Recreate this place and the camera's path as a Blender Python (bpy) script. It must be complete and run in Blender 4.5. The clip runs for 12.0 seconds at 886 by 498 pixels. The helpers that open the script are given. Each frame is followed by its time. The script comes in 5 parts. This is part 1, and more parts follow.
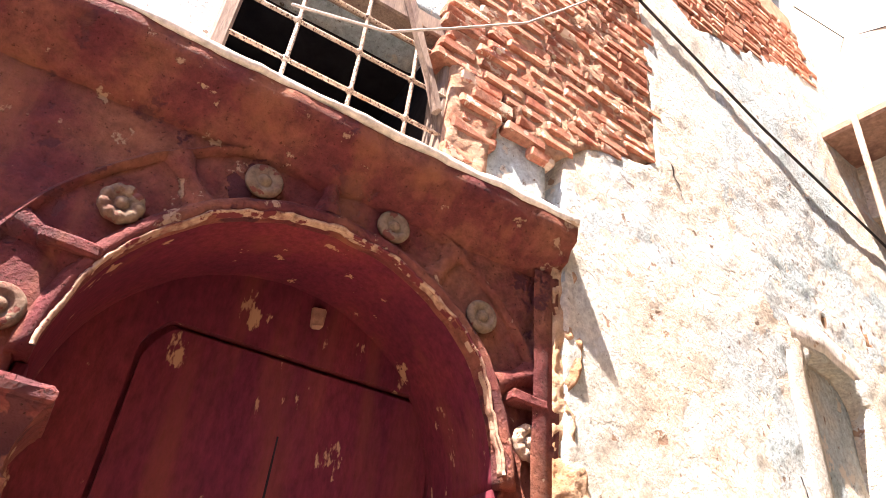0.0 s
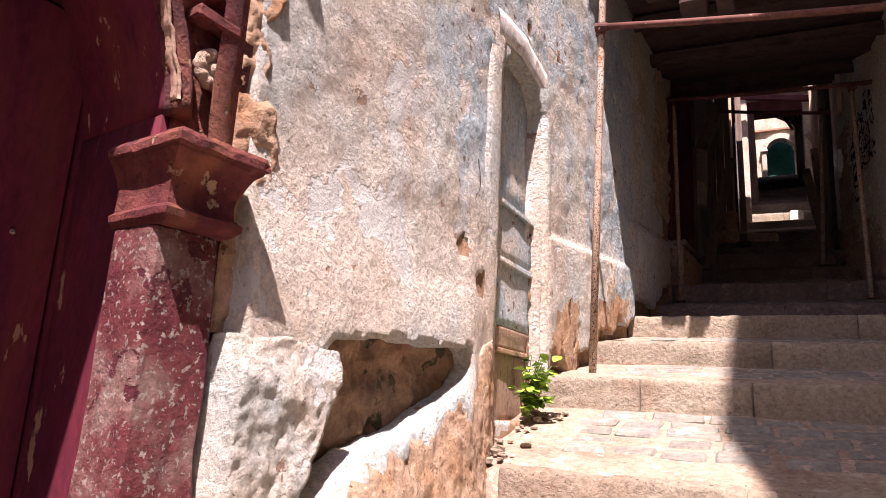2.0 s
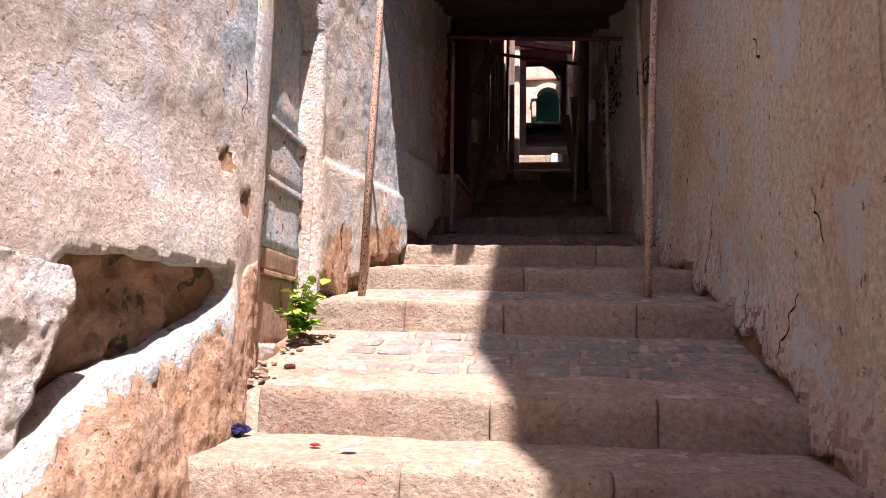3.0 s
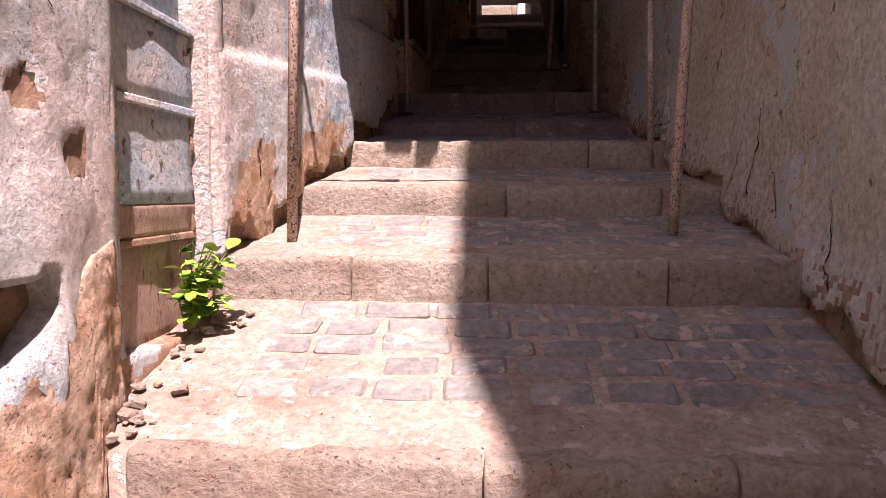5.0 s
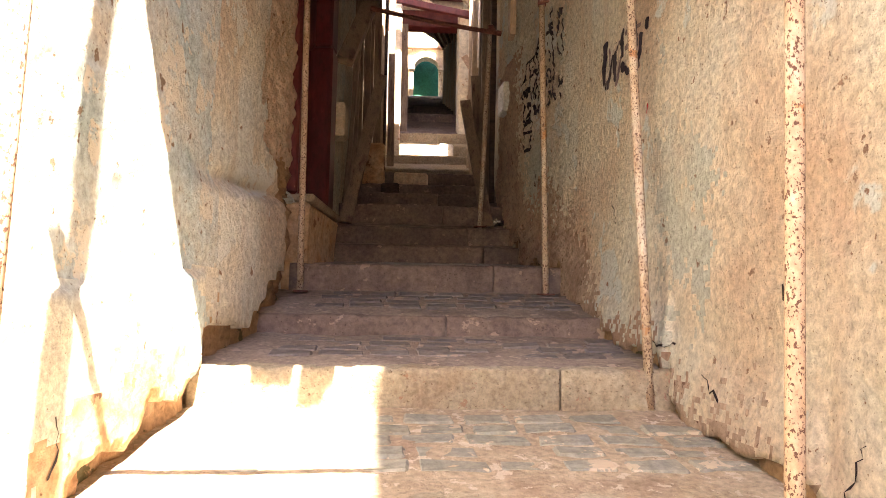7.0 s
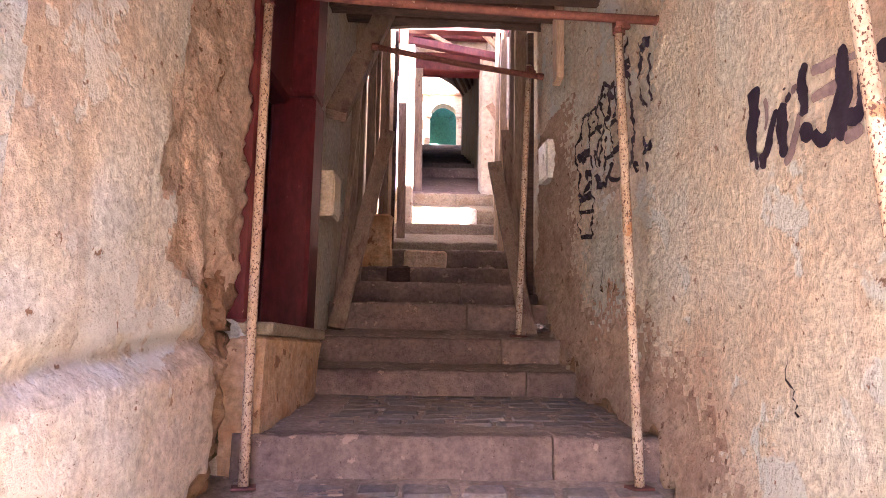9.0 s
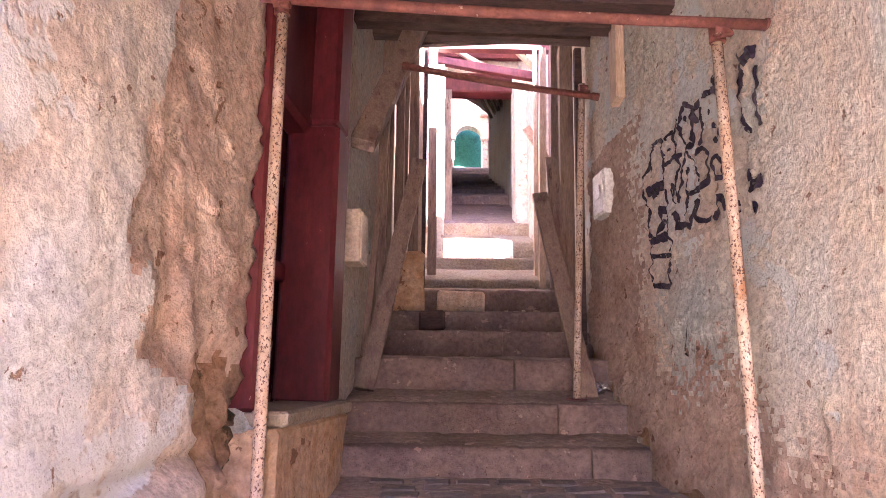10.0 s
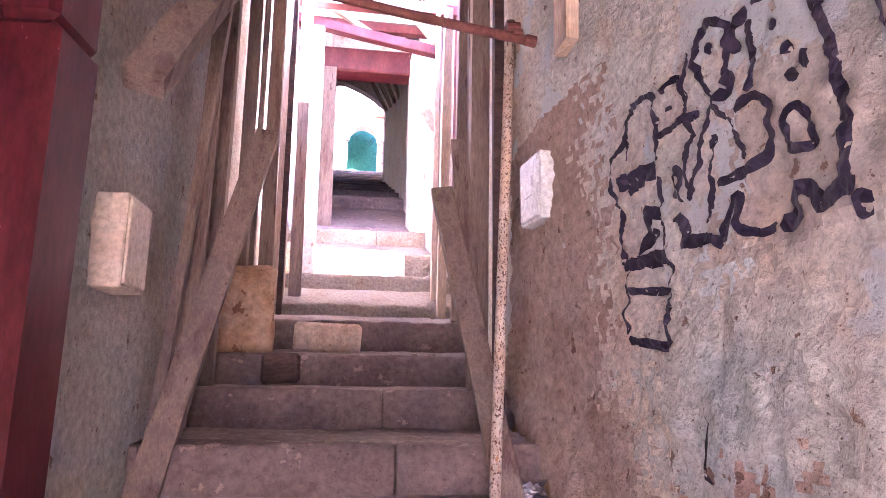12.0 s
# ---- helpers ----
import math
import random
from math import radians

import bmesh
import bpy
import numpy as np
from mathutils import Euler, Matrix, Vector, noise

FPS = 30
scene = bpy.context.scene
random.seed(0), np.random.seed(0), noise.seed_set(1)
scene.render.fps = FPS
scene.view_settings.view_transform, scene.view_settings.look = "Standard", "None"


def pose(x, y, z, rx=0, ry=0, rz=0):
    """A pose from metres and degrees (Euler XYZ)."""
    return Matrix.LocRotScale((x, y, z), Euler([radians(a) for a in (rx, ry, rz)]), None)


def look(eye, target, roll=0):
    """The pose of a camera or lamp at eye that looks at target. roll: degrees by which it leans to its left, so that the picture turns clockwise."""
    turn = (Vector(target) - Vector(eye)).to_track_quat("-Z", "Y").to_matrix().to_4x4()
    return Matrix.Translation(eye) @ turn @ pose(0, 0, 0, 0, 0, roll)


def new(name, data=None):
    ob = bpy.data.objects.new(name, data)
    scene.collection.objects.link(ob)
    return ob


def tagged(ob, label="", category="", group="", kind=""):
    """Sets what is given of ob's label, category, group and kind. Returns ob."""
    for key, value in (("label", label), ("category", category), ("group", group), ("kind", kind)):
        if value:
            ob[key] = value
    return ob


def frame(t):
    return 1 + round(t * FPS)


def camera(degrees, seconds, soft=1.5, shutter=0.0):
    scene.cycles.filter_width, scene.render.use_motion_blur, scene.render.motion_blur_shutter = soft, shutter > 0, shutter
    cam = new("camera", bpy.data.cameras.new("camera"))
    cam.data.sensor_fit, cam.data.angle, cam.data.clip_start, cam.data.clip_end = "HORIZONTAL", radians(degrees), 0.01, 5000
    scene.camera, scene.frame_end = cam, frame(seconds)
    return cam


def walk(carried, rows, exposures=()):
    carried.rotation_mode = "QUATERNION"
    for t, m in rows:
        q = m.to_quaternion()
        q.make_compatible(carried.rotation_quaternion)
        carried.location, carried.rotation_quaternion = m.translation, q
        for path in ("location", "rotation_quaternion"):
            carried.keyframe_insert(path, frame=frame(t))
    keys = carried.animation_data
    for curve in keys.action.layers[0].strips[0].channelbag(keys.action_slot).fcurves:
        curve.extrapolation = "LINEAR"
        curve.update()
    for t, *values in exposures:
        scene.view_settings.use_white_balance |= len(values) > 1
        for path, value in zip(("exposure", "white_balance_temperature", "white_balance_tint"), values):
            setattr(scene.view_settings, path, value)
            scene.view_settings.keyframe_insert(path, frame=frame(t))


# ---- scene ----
cam = camera(65.5, 12.0, soft=0.9)
PATH = [
    (0, (0.031, -0.207, 1.492), (-1.3, 0.773, 2.618), 6.4),
    (0.4, (-0.06, -0.108, 1.436), (-1.372, 0.898, 2.561), 5.6),
    (0.5, (-0.073, -0.087, 1.43), (-1.403, 0.935, 2.52), 6.2),
    (0.8, (-0.139, -0.023, 1.408), (-1.492, 1.117, 2.34), 5.8),
    (1, (-0.164, 0.034, 1.4), (-1.501, 1.277, 2.216), 5.4),
    (1.5, (-0.193, 0.086, 1.401), (-1.324, 1.641, 1.951), 4.6),
    (2, (-0.143, 0.072, 1.376), (-1.0, 1.825, 1.814), 3.1),
    (2.5, (-0.096, 0.093, 1.362), (-0.678, 1.969, 1.741), 2.3),
    (3, (-0.087, 0.131, 1.327), (-0.352, 2.094, 1.6), 1.5),
    (3.2, (-0.096, 0.178, 1.315), (-0.287, 2.157, 1.53), 0.6),
    (4.8, (-0.238, 1.069, 1.747), (-0.36, 3.058, 1.581), 0.6),
    (5, (-0.259, 1.236, 1.842), (-0.391, 3.225, 1.68), 0.2),
    (5.5, (-0.248, 1.743, 1.993), (-0.336, 3.736, 1.843), 0.5),
    (6, (-0.269, 2.174, 2.157), (-0.318, 4.169, 2.032), 0.6),
    (6.5, (-0.305, 2.589, 2.364), (-0.304, 4.589, 2.37), 0.6),
    (7, (-0.313, 2.931, 2.468), (-0.2, 4.919, 2.655), 0.9),
    (7.2, (-0.29, 3.106, 2.545), (-0.163, 5.085, 2.802), 0.9),
    (8.8, (-0.294, 4.543, 3.092), (-0.218, 6.519, 3.394), 0.8),
    (9, (-0.28, 4.733, 3.208), (-0.219, 6.709, 3.517), 0.9),
    (9.5, (-0.338, 5.029, 3.397), (-0.312, 7.001, 3.726), 0.4),
    (10, (-0.407, 5.421, 3.503), (-0.41, 7.387, 3.869), 0.7),
    (10.5, (-0.396, 5.856, 3.586), (-0.401, 7.817, 3.978), 0.8),
    (11, (-0.403, 6.281, 3.716), (-0.373, 8.239, 4.122), 0.8),
    (11.5, (-0.356, 6.665, 3.781), (-0.194, 8.618, 4.181), 0.6),
    (12, (-0.185, 7.161, 3.875), (0.11, 9.098, 4.273), 0.7),
]
EXPOSURES = [
    (0.0, 2.75, 6500, 41), (1.0, 3.0, 6500, 44), (1.4, 1.9, 6150, 30), (1.7, 1.6, 6150, 38), (2.0, 1.5, 6150, 51), (3.2, 1.5, 6100, 53), (4.8, 1.42, 6050, 62),
    (5.6, 1.52, 6100, 62), (6.0, 1.6, 6250, 61), (6.5, 2.85, 6650, 50), (7.0, 4.45, 7200, 30), (7.4, 4.8, 7000, 31), (8.8, 5.6, 6450, 49), (10.0, 6.25, 5900, 54), (11.0, 6.6, 5500, 60), (11.5, 6.65, 5400, 66), (12.0, 6.92, 5400, 61),
]
walk(cam, [(t, look(eye, target, roll)) for t, eye, target, roll in PATH], EXPOSURES)

# ---- light: a high sun from behind the walker, slightly from the right, and a clear sky ----
SUN_WAY = Vector((-0.285, 1.0, -1.95)).normalized()
world = bpy.data.worlds.new("sky")
scene.world = world
world.use_nodes = True
wn = world.node_tree.nodes
sky = wn.new("ShaderNodeTexSky")
sky.sky_type = "NISHITA"
sky.sun_disc = False
sky.sun_elevation = math.asin(-SUN_WAY.z)
sky.sun_rotation = math.atan2(-SUN_WAY.x, -SUN_WAY.y)
world.node_tree.links.new(sky.outputs[0], wn["Background"].inputs[0])
wn["Background"].inputs[1].default_value = 0.10
sun_data = bpy.data.lights.new("sun", "SUN")
sun_data.energy, sun_data.angle, sun_data.color = 5.0, radians(0.55), (1.0, 0.95, 0.70)
sun = new("sun", sun_data)
sun.matrix_world = look((0, 0, 30), Vector((0, 0, 30)) + SUN_WAY)


# ---- materials ----
def surf(name, cols, s1=1.3, s2=18.0, rough=0.85, bump=0.35, dist=0.008, spots=None, stretch=(1, 1, 1), metal=0.0, vary=0.0, flakes=None, streaks=None, pits=0.0):
    """cols: three base colours blended by a large noise. spots, flakes: (colour, scale, amount). vary: shade from piece to piece."""
    m = bpy.data.materials.new(name)
    m.use_nodes = True
    n, link = m.node_tree.nodes, m.node_tree.links.new
    bsdf = n["Principled BSDF"]
    geo = n.new("ShaderNodeNewGeometry")
    mp = n.new("ShaderNodeMapping")
    mp.inputs["Scale"].default_value = stretch
    link(geo.outputs["Position"], mp.inputs["Vector"])

    def noise_node(scale, detail=6, rgh=0.6):
        x = n.new("ShaderNodeTexNoise")
        x.inputs["Scale"].default_value, x.inputs["Detail"].default_value, x.inputs["Roughness"].default_value = scale, detail, rgh
        link(mp.outputs[0], x.inputs["Vector"])
        return x.outputs["Fac"]

    def mix(a, b, fac, kind="MIX"):
        x = n.new("ShaderNodeMix")
        x.data_type, x.blend_type = "RGBA", kind
        for socket, value in ((x.inputs[0], fac), (x.inputs[6], a), (x.inputs[7], b)):
            if isinstance(value, (int, float)):
                socket.default_value = value
            elif isinstance(value, tuple):
                socket.default_value = (*value, 1)
            else:
                link(value, socket)
        return x.outputs[2]

    def band(value, lo, hi):
        x = n.new("ShaderNodeMapRange")
        x.interpolation_type = "SMOOTHSTEP"
        x.inputs[1].default_value, x.inputs[2].default_value = lo, hi
        link(value, x.inputs[0])
        return x.outputs[0]

    big = noise_node(s1)
    ramp = n.new("ShaderNodeValToRGB")
    e = ramp.color_ramp.elements
    e[0].position, e[0].color = 0.36, (*cols[0], 1)
    e[1].position, e[1].color = 0.66, (*cols[2], 1)
    mid = e.new(0.5)
    mid.color = (*cols[1], 1)
    link(big, ramp.inputs[0])
    col = ramp.outputs[0]
    fine = noise_node(s2, 8, 0.7)
    shade = n.new("ShaderNodeMapRange")
    shade.inputs[1].default_value, shade.inputs[2].default_value, shade.inputs[3].default_value, shade.inputs[4].default_value = 0.28, 0.72, 0.55, 1.3
    link(fine, shade.inputs[0])
    col = mix(col, shade.outputs[0], 1.0, "MULTIPLY")
    height = fine
    for extra in (flakes, spots):
        if extra:
            c, scale, amount = extra
            nz = noise_node(scale, 5, 0.62)
            f = band(nz, 1 - amount, 1 - amount + 0.035)
            col = mix(col, c, f)
            a = n.new("ShaderNodeMath")
            a.operation = "MULTIPLY_ADD"
            a.inputs[1].default_value = -0.22
            link(f, a.inputs[0])
            link(height, a.inputs[2])
            height = a.outputs[0]
    if pits:
        nz = noise_node(75, 4, 0.6)
        f = band(nz, 1 - pits, 1 - pits + 0.07)
        col = mix(col, mix(col, (0.42, 0.33, 0.28), 1.0, "MULTIPLY"), f)
        a = n.new("ShaderNodeMath")
        a.operation = "MULTIPLY_ADD"
        a.inputs[1].default_value = -0.9
        link(f, a.inputs[0])
        link(height, a.inputs[2])
        height = a.outputs[0]
    if streaks:
        c, amount = streaks
        mp2 = n.new("ShaderNodeMapping")
        mp2.inputs["Scale"].default_value = (3.5, 3.5, 0.35)
        link(geo.outputs["Position"], mp2.inputs["Vector"])
        x = n.new("ShaderNodeTexNoise")
        x.inputs["Scale"].default_value, x.inputs["Detail"].default_value = 1.6, 5
        link(mp2.outputs[0], x.inputs["Vector"])
        f = band(x.outputs["Fac"], 0.52, 0.72)
        k = n.new("ShaderNodeMath")
        k.operation = "MULTIPLY"
        k.inputs[1].default_value = amount
        link(f, k.inputs[0])
        col = mix(col, c, k.outputs[0])
    if vary:
        info = n.new("ShaderNodeObjectInfo")
        r = n.new("ShaderNodeMapRange")
        r.inputs[3].default_value, r.inputs[4].default_value = 1 - vary, 1 + vary
        link(info.outputs["Random"], r.inputs[0])
        col = mix(col, r.outputs[0], 1.0, "MULTIPLY")
    link(col, bsdf.inputs["Base Color"])
    bsdf.inputs["Roughness"].default_value, bsdf.inputs["Metallic"].default_value = rough, metal
    bsdf.inputs["Specular IOR Level"].default_value = 0.25
    b = n.new("ShaderNodeBump")
    b.inputs["Strength"].default_value, b.inputs["Distance"].default_value = bump, dist
    link(height, b.inputs["Height"])
    link(b.outputs[0], bsdf.inputs["Normal"])
    return m


PLASTER = surf("lime_plaster", ((0.58, 0.66, 0.65), (0.75, 0.73, 0.64), (0.72, 0.62, 0.51)), 1.3, 38, 0.9, 1.0, 0.040, spots=((0.40, 0.28, 0.20), 9, 0.345), flakes=((0.70, 0.74, 0.71), 3.2, 0.43), streaks=((0.60, 0.44, 0.32), 0.25), pits=0.36)
BLUEWASH = surf("blue_limewash", ((0.40, 0.52, 0.56), (0.52, 0.60, 0.62), (0.64, 0.61, 0.54)), 2.0, 30, 0.9, 1.0, 0.030, spots=((0.22, 0.16, 0.12), 14, 0.37), flakes=((0.66, 0.63, 0.56), 5, 0.43), pits=0.37)
PASSAGE = surf("passage_plaster", ((0.70, 0.72, 0.68), (0.71, 0.65, 0.55), (0.60, 0.48, 0.37)), 1.0, 26, 0.9, 1.0, 0.036, spots=((0.30, 0.19, 0.13), 11, 0.345), flakes=((0.68, 0.69, 0.65), 2.6, 0.44), streaks=((0.52, 0.37, 0.27), 0.25), pits=0.365)
RIGHTWALL = surf("ochre_plaster", ((0.78, 0.79, 0.73), (0.78, 0.70, 0.585), (0.66, 0.50, 0.38)), 0.8, 30, 0.9, 1.0, 0.060, spots=((0.30, 0.19, 0.14), 13, 0.35), flakes=((0.68, 0.72, 0.70), 1.7, 0.43), streaks=((0.62, 0.42, 0.31), 0.28), pits=0.365)
OCHRE = surf("ochre_undercoat", ((0.62, 0.44, 0.32), (0.68, 0.54, 0.42), (0.54, 0.35, 0.25)), 2.2, 20, 0.92, 1.0, 0.045, spots=((0.30, 0.18, 0.12), 9, 0.37), pits=0.37)
BROWNWALL = surf("brown_stained_plaster", ((0.46, 0.31, 0.24), (0.55, 0.42, 0.33), (0.36, 0.23, 0.18)), 1.6, 26, 0.92, 1.0, 0.045, spots=((0.20, 0.12, 0.09), 11, 0.37), pits=0.37)
GREYWALL = surf("grey_plaster_patch", ((0.53, 0.56, 0.52), (0.62, 0.57, 0.49), (0.54, 0.45, 0.36)), 1.6, 28, 0.92, 1.0, 0.045, spots=((0.26, 0.17, 0.13), 11, 0.36), pits=0.365)
RUBBLE = surf("earth_rubble", ((0.30, 0.17, 0.10), (0.40, 0.26, 0.16), (0.24, 0.16, 0.11)), 4, 24, 0.95, 1.0, 0.03, spots=((0.10, 0.09, 0.05), 5, 0.42))
MOUND = surf("earth_mortar", ((0.50, 0.30, 0.17), (0.56, 0.40, 0.27), (0.42, 0.24, 0.13)), 2.5, 22, 0.95, 1.0, 0.03, spots=((0.24, 0.13, 0.08), 8, 0.38))
BANK = surf("pale_mortar", ((0.43, 0.27, 0.155), (0.50, 0.37, 0.26), (0.36, 0.21, 0.12)), 3.0, 30, 0.95, 1.0, 0.022, spots=((0.28, 0.16, 0.10), 10, 0.37), pits=0.38)
WHITEWASH = surf("whitewash", ((0.68, 0.66, 0.60), (0.74, 0.72, 0.68), (0.60, 0.60, 0.58)), 2, 20, 0.9, 0.6, 0.012, spots=((0.40, 0.32, 0.25), 9, 0.36))
REDWASH = surf("red_limewash", ((0.127, 0.025, 0.031), (0.172, 0.044, 0.041), (0.276, 0.109, 0.067)), 2.6, 24, 0.8, 1.0, 0.028, spots=((0.42, 0.28, 0.19), 9, 0.37), flakes=((0.09, 0.026, 0.032), 4, 0.42), streaks=((0.36, 0.15, 0.07), 0.5), pits=0.37)
SHAFTRED = surf("flaked_red_stone", ((0.11, 0.018, 0.026), (0.16, 0.040, 0.042), (0.27, 0.17, 0.15)), 5, 34, 0.85, 1.0, 0.024, spots=((0.34, 0.28, 0.25), 52, 0.43), flakes=((0.09, 0.018, 0.026), 8, 0.42))
DOORRED = surf("dark_red_door_paint", ((0.084, 0.009, 0.024), (0.106, 0.012, 0.026), (0.146, 0.021, 0.027)), 1.4, 30, 0.85, 0.4, 0.006, spots=((0.34, 0.20, 0.12), 6, 0.37), stretch=(1.6, 1.6, 0.6), streaks=((0.17, 0.045, 0.025), 0.45))
REDFRAME = surf("red_paint", ((0.068, 0.009, 0.013), (0.092, 0.015, 0.018), (0.125, 0.032, 0.03)), 2.2, 26, 0.5, 0.3, 0.004, spots=((0.40, 0.30, 0.24), 13, 0.30), stretch=(1.4, 1.4, 0.5))
WORN = surf("worn_stone", ((0.34, 0.20, 0.14), (0.46, 0.33, 0.24), (0.17, 0.05, 0.045)), 9, 40, 0.9, 0.8, 0.008, spots=((0.14, 0.03, 0.035), 12, 0.46))
GAP = surf("dark_gap", ((0.012, 0.008, 0.012), (0.016, 0.010, 0.014), (0.02, 0.013, 0.016)), 3, 20)
# Near-black tone for unlit rooms: their shade is put into the colour.
ROOMSHADE = surf("dark_room", ((0.03, 0.026, 0.03), (0.04, 0.034, 0.036), (0.05, 0.04, 0.04)), 2, 12)
BRICK = surf("old_brick", ((0.40, 0.14, 0.085), (0.48, 0.23, 0.15), (0.34, 0.11, 0.07)), 5, 36, 0.92, 0.9, 0.014, spots=((0.60, 0.48, 0.38), 11, 0.43), vary=0.28)
MORTAR = surf("brick_mortar", ((0.42, 0.21, 0.13), (0.50, 0.33, 0.23), (0.34, 0.16, 0.10)), 5, 30, 0.95, 1.0, 0.02)
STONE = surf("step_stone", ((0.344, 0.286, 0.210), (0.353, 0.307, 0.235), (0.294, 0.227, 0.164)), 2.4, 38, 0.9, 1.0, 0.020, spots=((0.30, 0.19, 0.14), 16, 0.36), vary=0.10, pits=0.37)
# Darker copies of step stone and dusty tread: passage shade put into the colour.
INNERSTONE = surf("shaded_step_stone", ((0.170, 0.127, 0.115), (0.207, 0.155, 0.136), (0.133, 0.098, 0.092)), 2.0, 26, 0.85, 0.8, 0.016, spots=((0.32, 0.24, 0.20), 9, 0.38), vary=0.10, pits=0.36)
SHADEDUST = surf("shaded_dusty_tread", ((0.243, 0.194, 0.167), (0.288, 0.234, 0.198), (0.189, 0.144, 0.126)), 2.4, 30, 0.95, 0.7, 0.012, spots=((0.38, 0.30, 0.25), 10, 0.40), pits=0.35)
# Paver copy for the covered stairs, its colour darkened to stand for shade.
INNERPAVER = surf("shaded_paver", ((0.145, 0.128, 0.13), (0.175, 0.15, 0.14), (0.115, 0.105, 0.112)), 3.5, 26, 0.7, 0.5, 0.008, spots=((0.26, 0.20, 0.17), 6, 0.40), vary=0.16)
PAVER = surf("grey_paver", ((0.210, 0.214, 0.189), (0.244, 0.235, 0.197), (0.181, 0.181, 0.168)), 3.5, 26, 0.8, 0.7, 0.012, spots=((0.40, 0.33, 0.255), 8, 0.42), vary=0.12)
EARTH = surf("packed_earth", ((0.311, 0.244, 0.181), (0.361, 0.298, 0.223), (0.260, 0.189, 0.139)), 2.2, 30, 0.95, 0.9, 0.016, spots=((0.44, 0.37, 0.30), 12, 0.42), pits=0.35)
RUST = surf("rusty_painted_steel", ((0.44, 0.37, 0.30), (0.40, 0.29, 0.21), (0.50, 0.44, 0.37)), 3, 40, 0.75, 0.4, 0.003, spots=((0.09, 0.045, 0.035), 115, 0.455), flakes=((0.36, 0.19, 0.10), 7, 0.37), stretch=(1, 1, 0.7))
REDRUST = surf("red_rust_steel", ((0.12, 0.045, 0.038), (0.16, 0.065, 0.05), (0.09, 0.035, 0.032)), 5, 40, 0.75, 0.4, 0.003, spots=((0.30, 0.22, 0.18), 30, 0.34))
WOOD = surf("grey_timber", ((0.187, 0.140, 0.117), (0.242, 0.187, 0.148), (0.148, 0.101, 0.086)), 3, 30, 0.85, 0.6, 0.006, stretch=(4, 4, 0.5), spots=((0.10, 0.06, 0.05), 6, 0.36))
BOARD = surf("old_brown_board", ((0.40, 0.27, 0.185), (0.46, 0.33, 0.24), (0.33, 0.20, 0.135)), 4, 34, 0.9, 0.9, 0.012, stretch=(1, 3, 1), spots=((0.20, 0.11, 0.07), 9, 0.38), pits=0.37)
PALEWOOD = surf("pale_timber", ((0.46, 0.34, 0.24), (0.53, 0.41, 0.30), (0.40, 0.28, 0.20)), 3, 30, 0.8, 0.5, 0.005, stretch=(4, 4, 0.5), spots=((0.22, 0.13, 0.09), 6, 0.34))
BEAM = surf("dark_timber", ((0.06, 0.04, 0.038), (0.09, 0.058, 0.05), (0.04, 0.028, 0.028)), 3, 24, 0.85, 0.6, 0.006, stretch=(1, 3, 3))
BOXPAINT = surf("beige_box_paint", ((0.56, 0.47, 0.36), (0.60, 0.52, 0.42), (0.50, 0.40, 0.30)), 5, 40, 0.5, 0.15, 0.002, spots=((0.32, 0.22, 0.15), 16, 0.32))
BOXWHITE = surf("white_box_paint", ((0.62, 0.64, 0.62), (0.68, 0.69, 0.66), (0.56, 0.58, 0.56)), 5, 40, 0.45, 0.15, 0.002, spots=((0.36, 0.28, 0.2), 16, 0.32))
CARVED = surf("carved_stone", ((0.17, 0.125, 0.085), (0.21, 0.16, 0.115), (0.14, 0.075, 0.055)), 9, 40, 0.9, 1.0, 0.008, spots=((0.14, 0.05, 0.04), 14, 0.42))
PAINTED = surf("spray_paint", ((0.014, 0.010, 0.022), (0.02, 0.014, 0.03), (0.03, 0.022, 0.04)), 6, 40, 0.6, 0.2, 0.002)
THINPAINT = surf("thin_spray_paint", ((0.13, 0.10, 0.115), (0.18, 0.135, 0.145), (0.22, 0.165, 0.165)), 9, 40, 0.9, 0.2, 0.002)
LEAF = surf("green_leaf", ((0.20, 0.40, 0.03), (0.28, 0.48, 0.05), (0.14, 0.32, 0.03)), 14, 50, 0.5, 0.2, 0.002, vary=0.25)
STEM = surf("green_stem", ((0.16, 0.24, 0.06), (0.2, 0.28, 0.08), (0.14, 0.18, 0.05)), 14, 50, 0.6)
CABLE = surf("black_cable", ((0.02, 0.02, 0.022), (0.03, 0.03, 0.03), (0.025, 0.022, 0.025)), 8, 30, 0.6)
PALECABLE = surf("grey_cable", ((0.40, 0.37, 0.34), (0.46, 0.43, 0.40), (0.35, 0.32, 0.30)), 8, 30, 0.6)
BLUEBAG = surf("dark_blue_plastic", ((0.010, 0.012, 0.05), (0.015, 0.016, 0.07), (0.02, 0.02, 0.05)), 20, 60, 0.3, 0.5, 0.006)
FOIL = surf("crumpled_foil", ((0.7, 0.7, 0.72), (0.6, 0.6, 0.63), (0.75, 0.75, 0.75)), 30, 60, 0.25, 0.7, 0.006, metal=0.9)
TEAL = surf("teal_door_paint", ((0.008, 0.11, 0.075), (0.012, 0.14, 0.095), (0.008, 0.085, 0.06)), 3, 20, 0.6)
PALEWALL = surf("pale_far_wall", ((0.56, 0.50, 0.42), (0.62, 0.56, 0.47), (0.48, 0.39, 0.31)), 1.6, 12, 0.9, 0.6, 0.012, spots=((0.36, 0.24, 0.18), 4, 0.38))
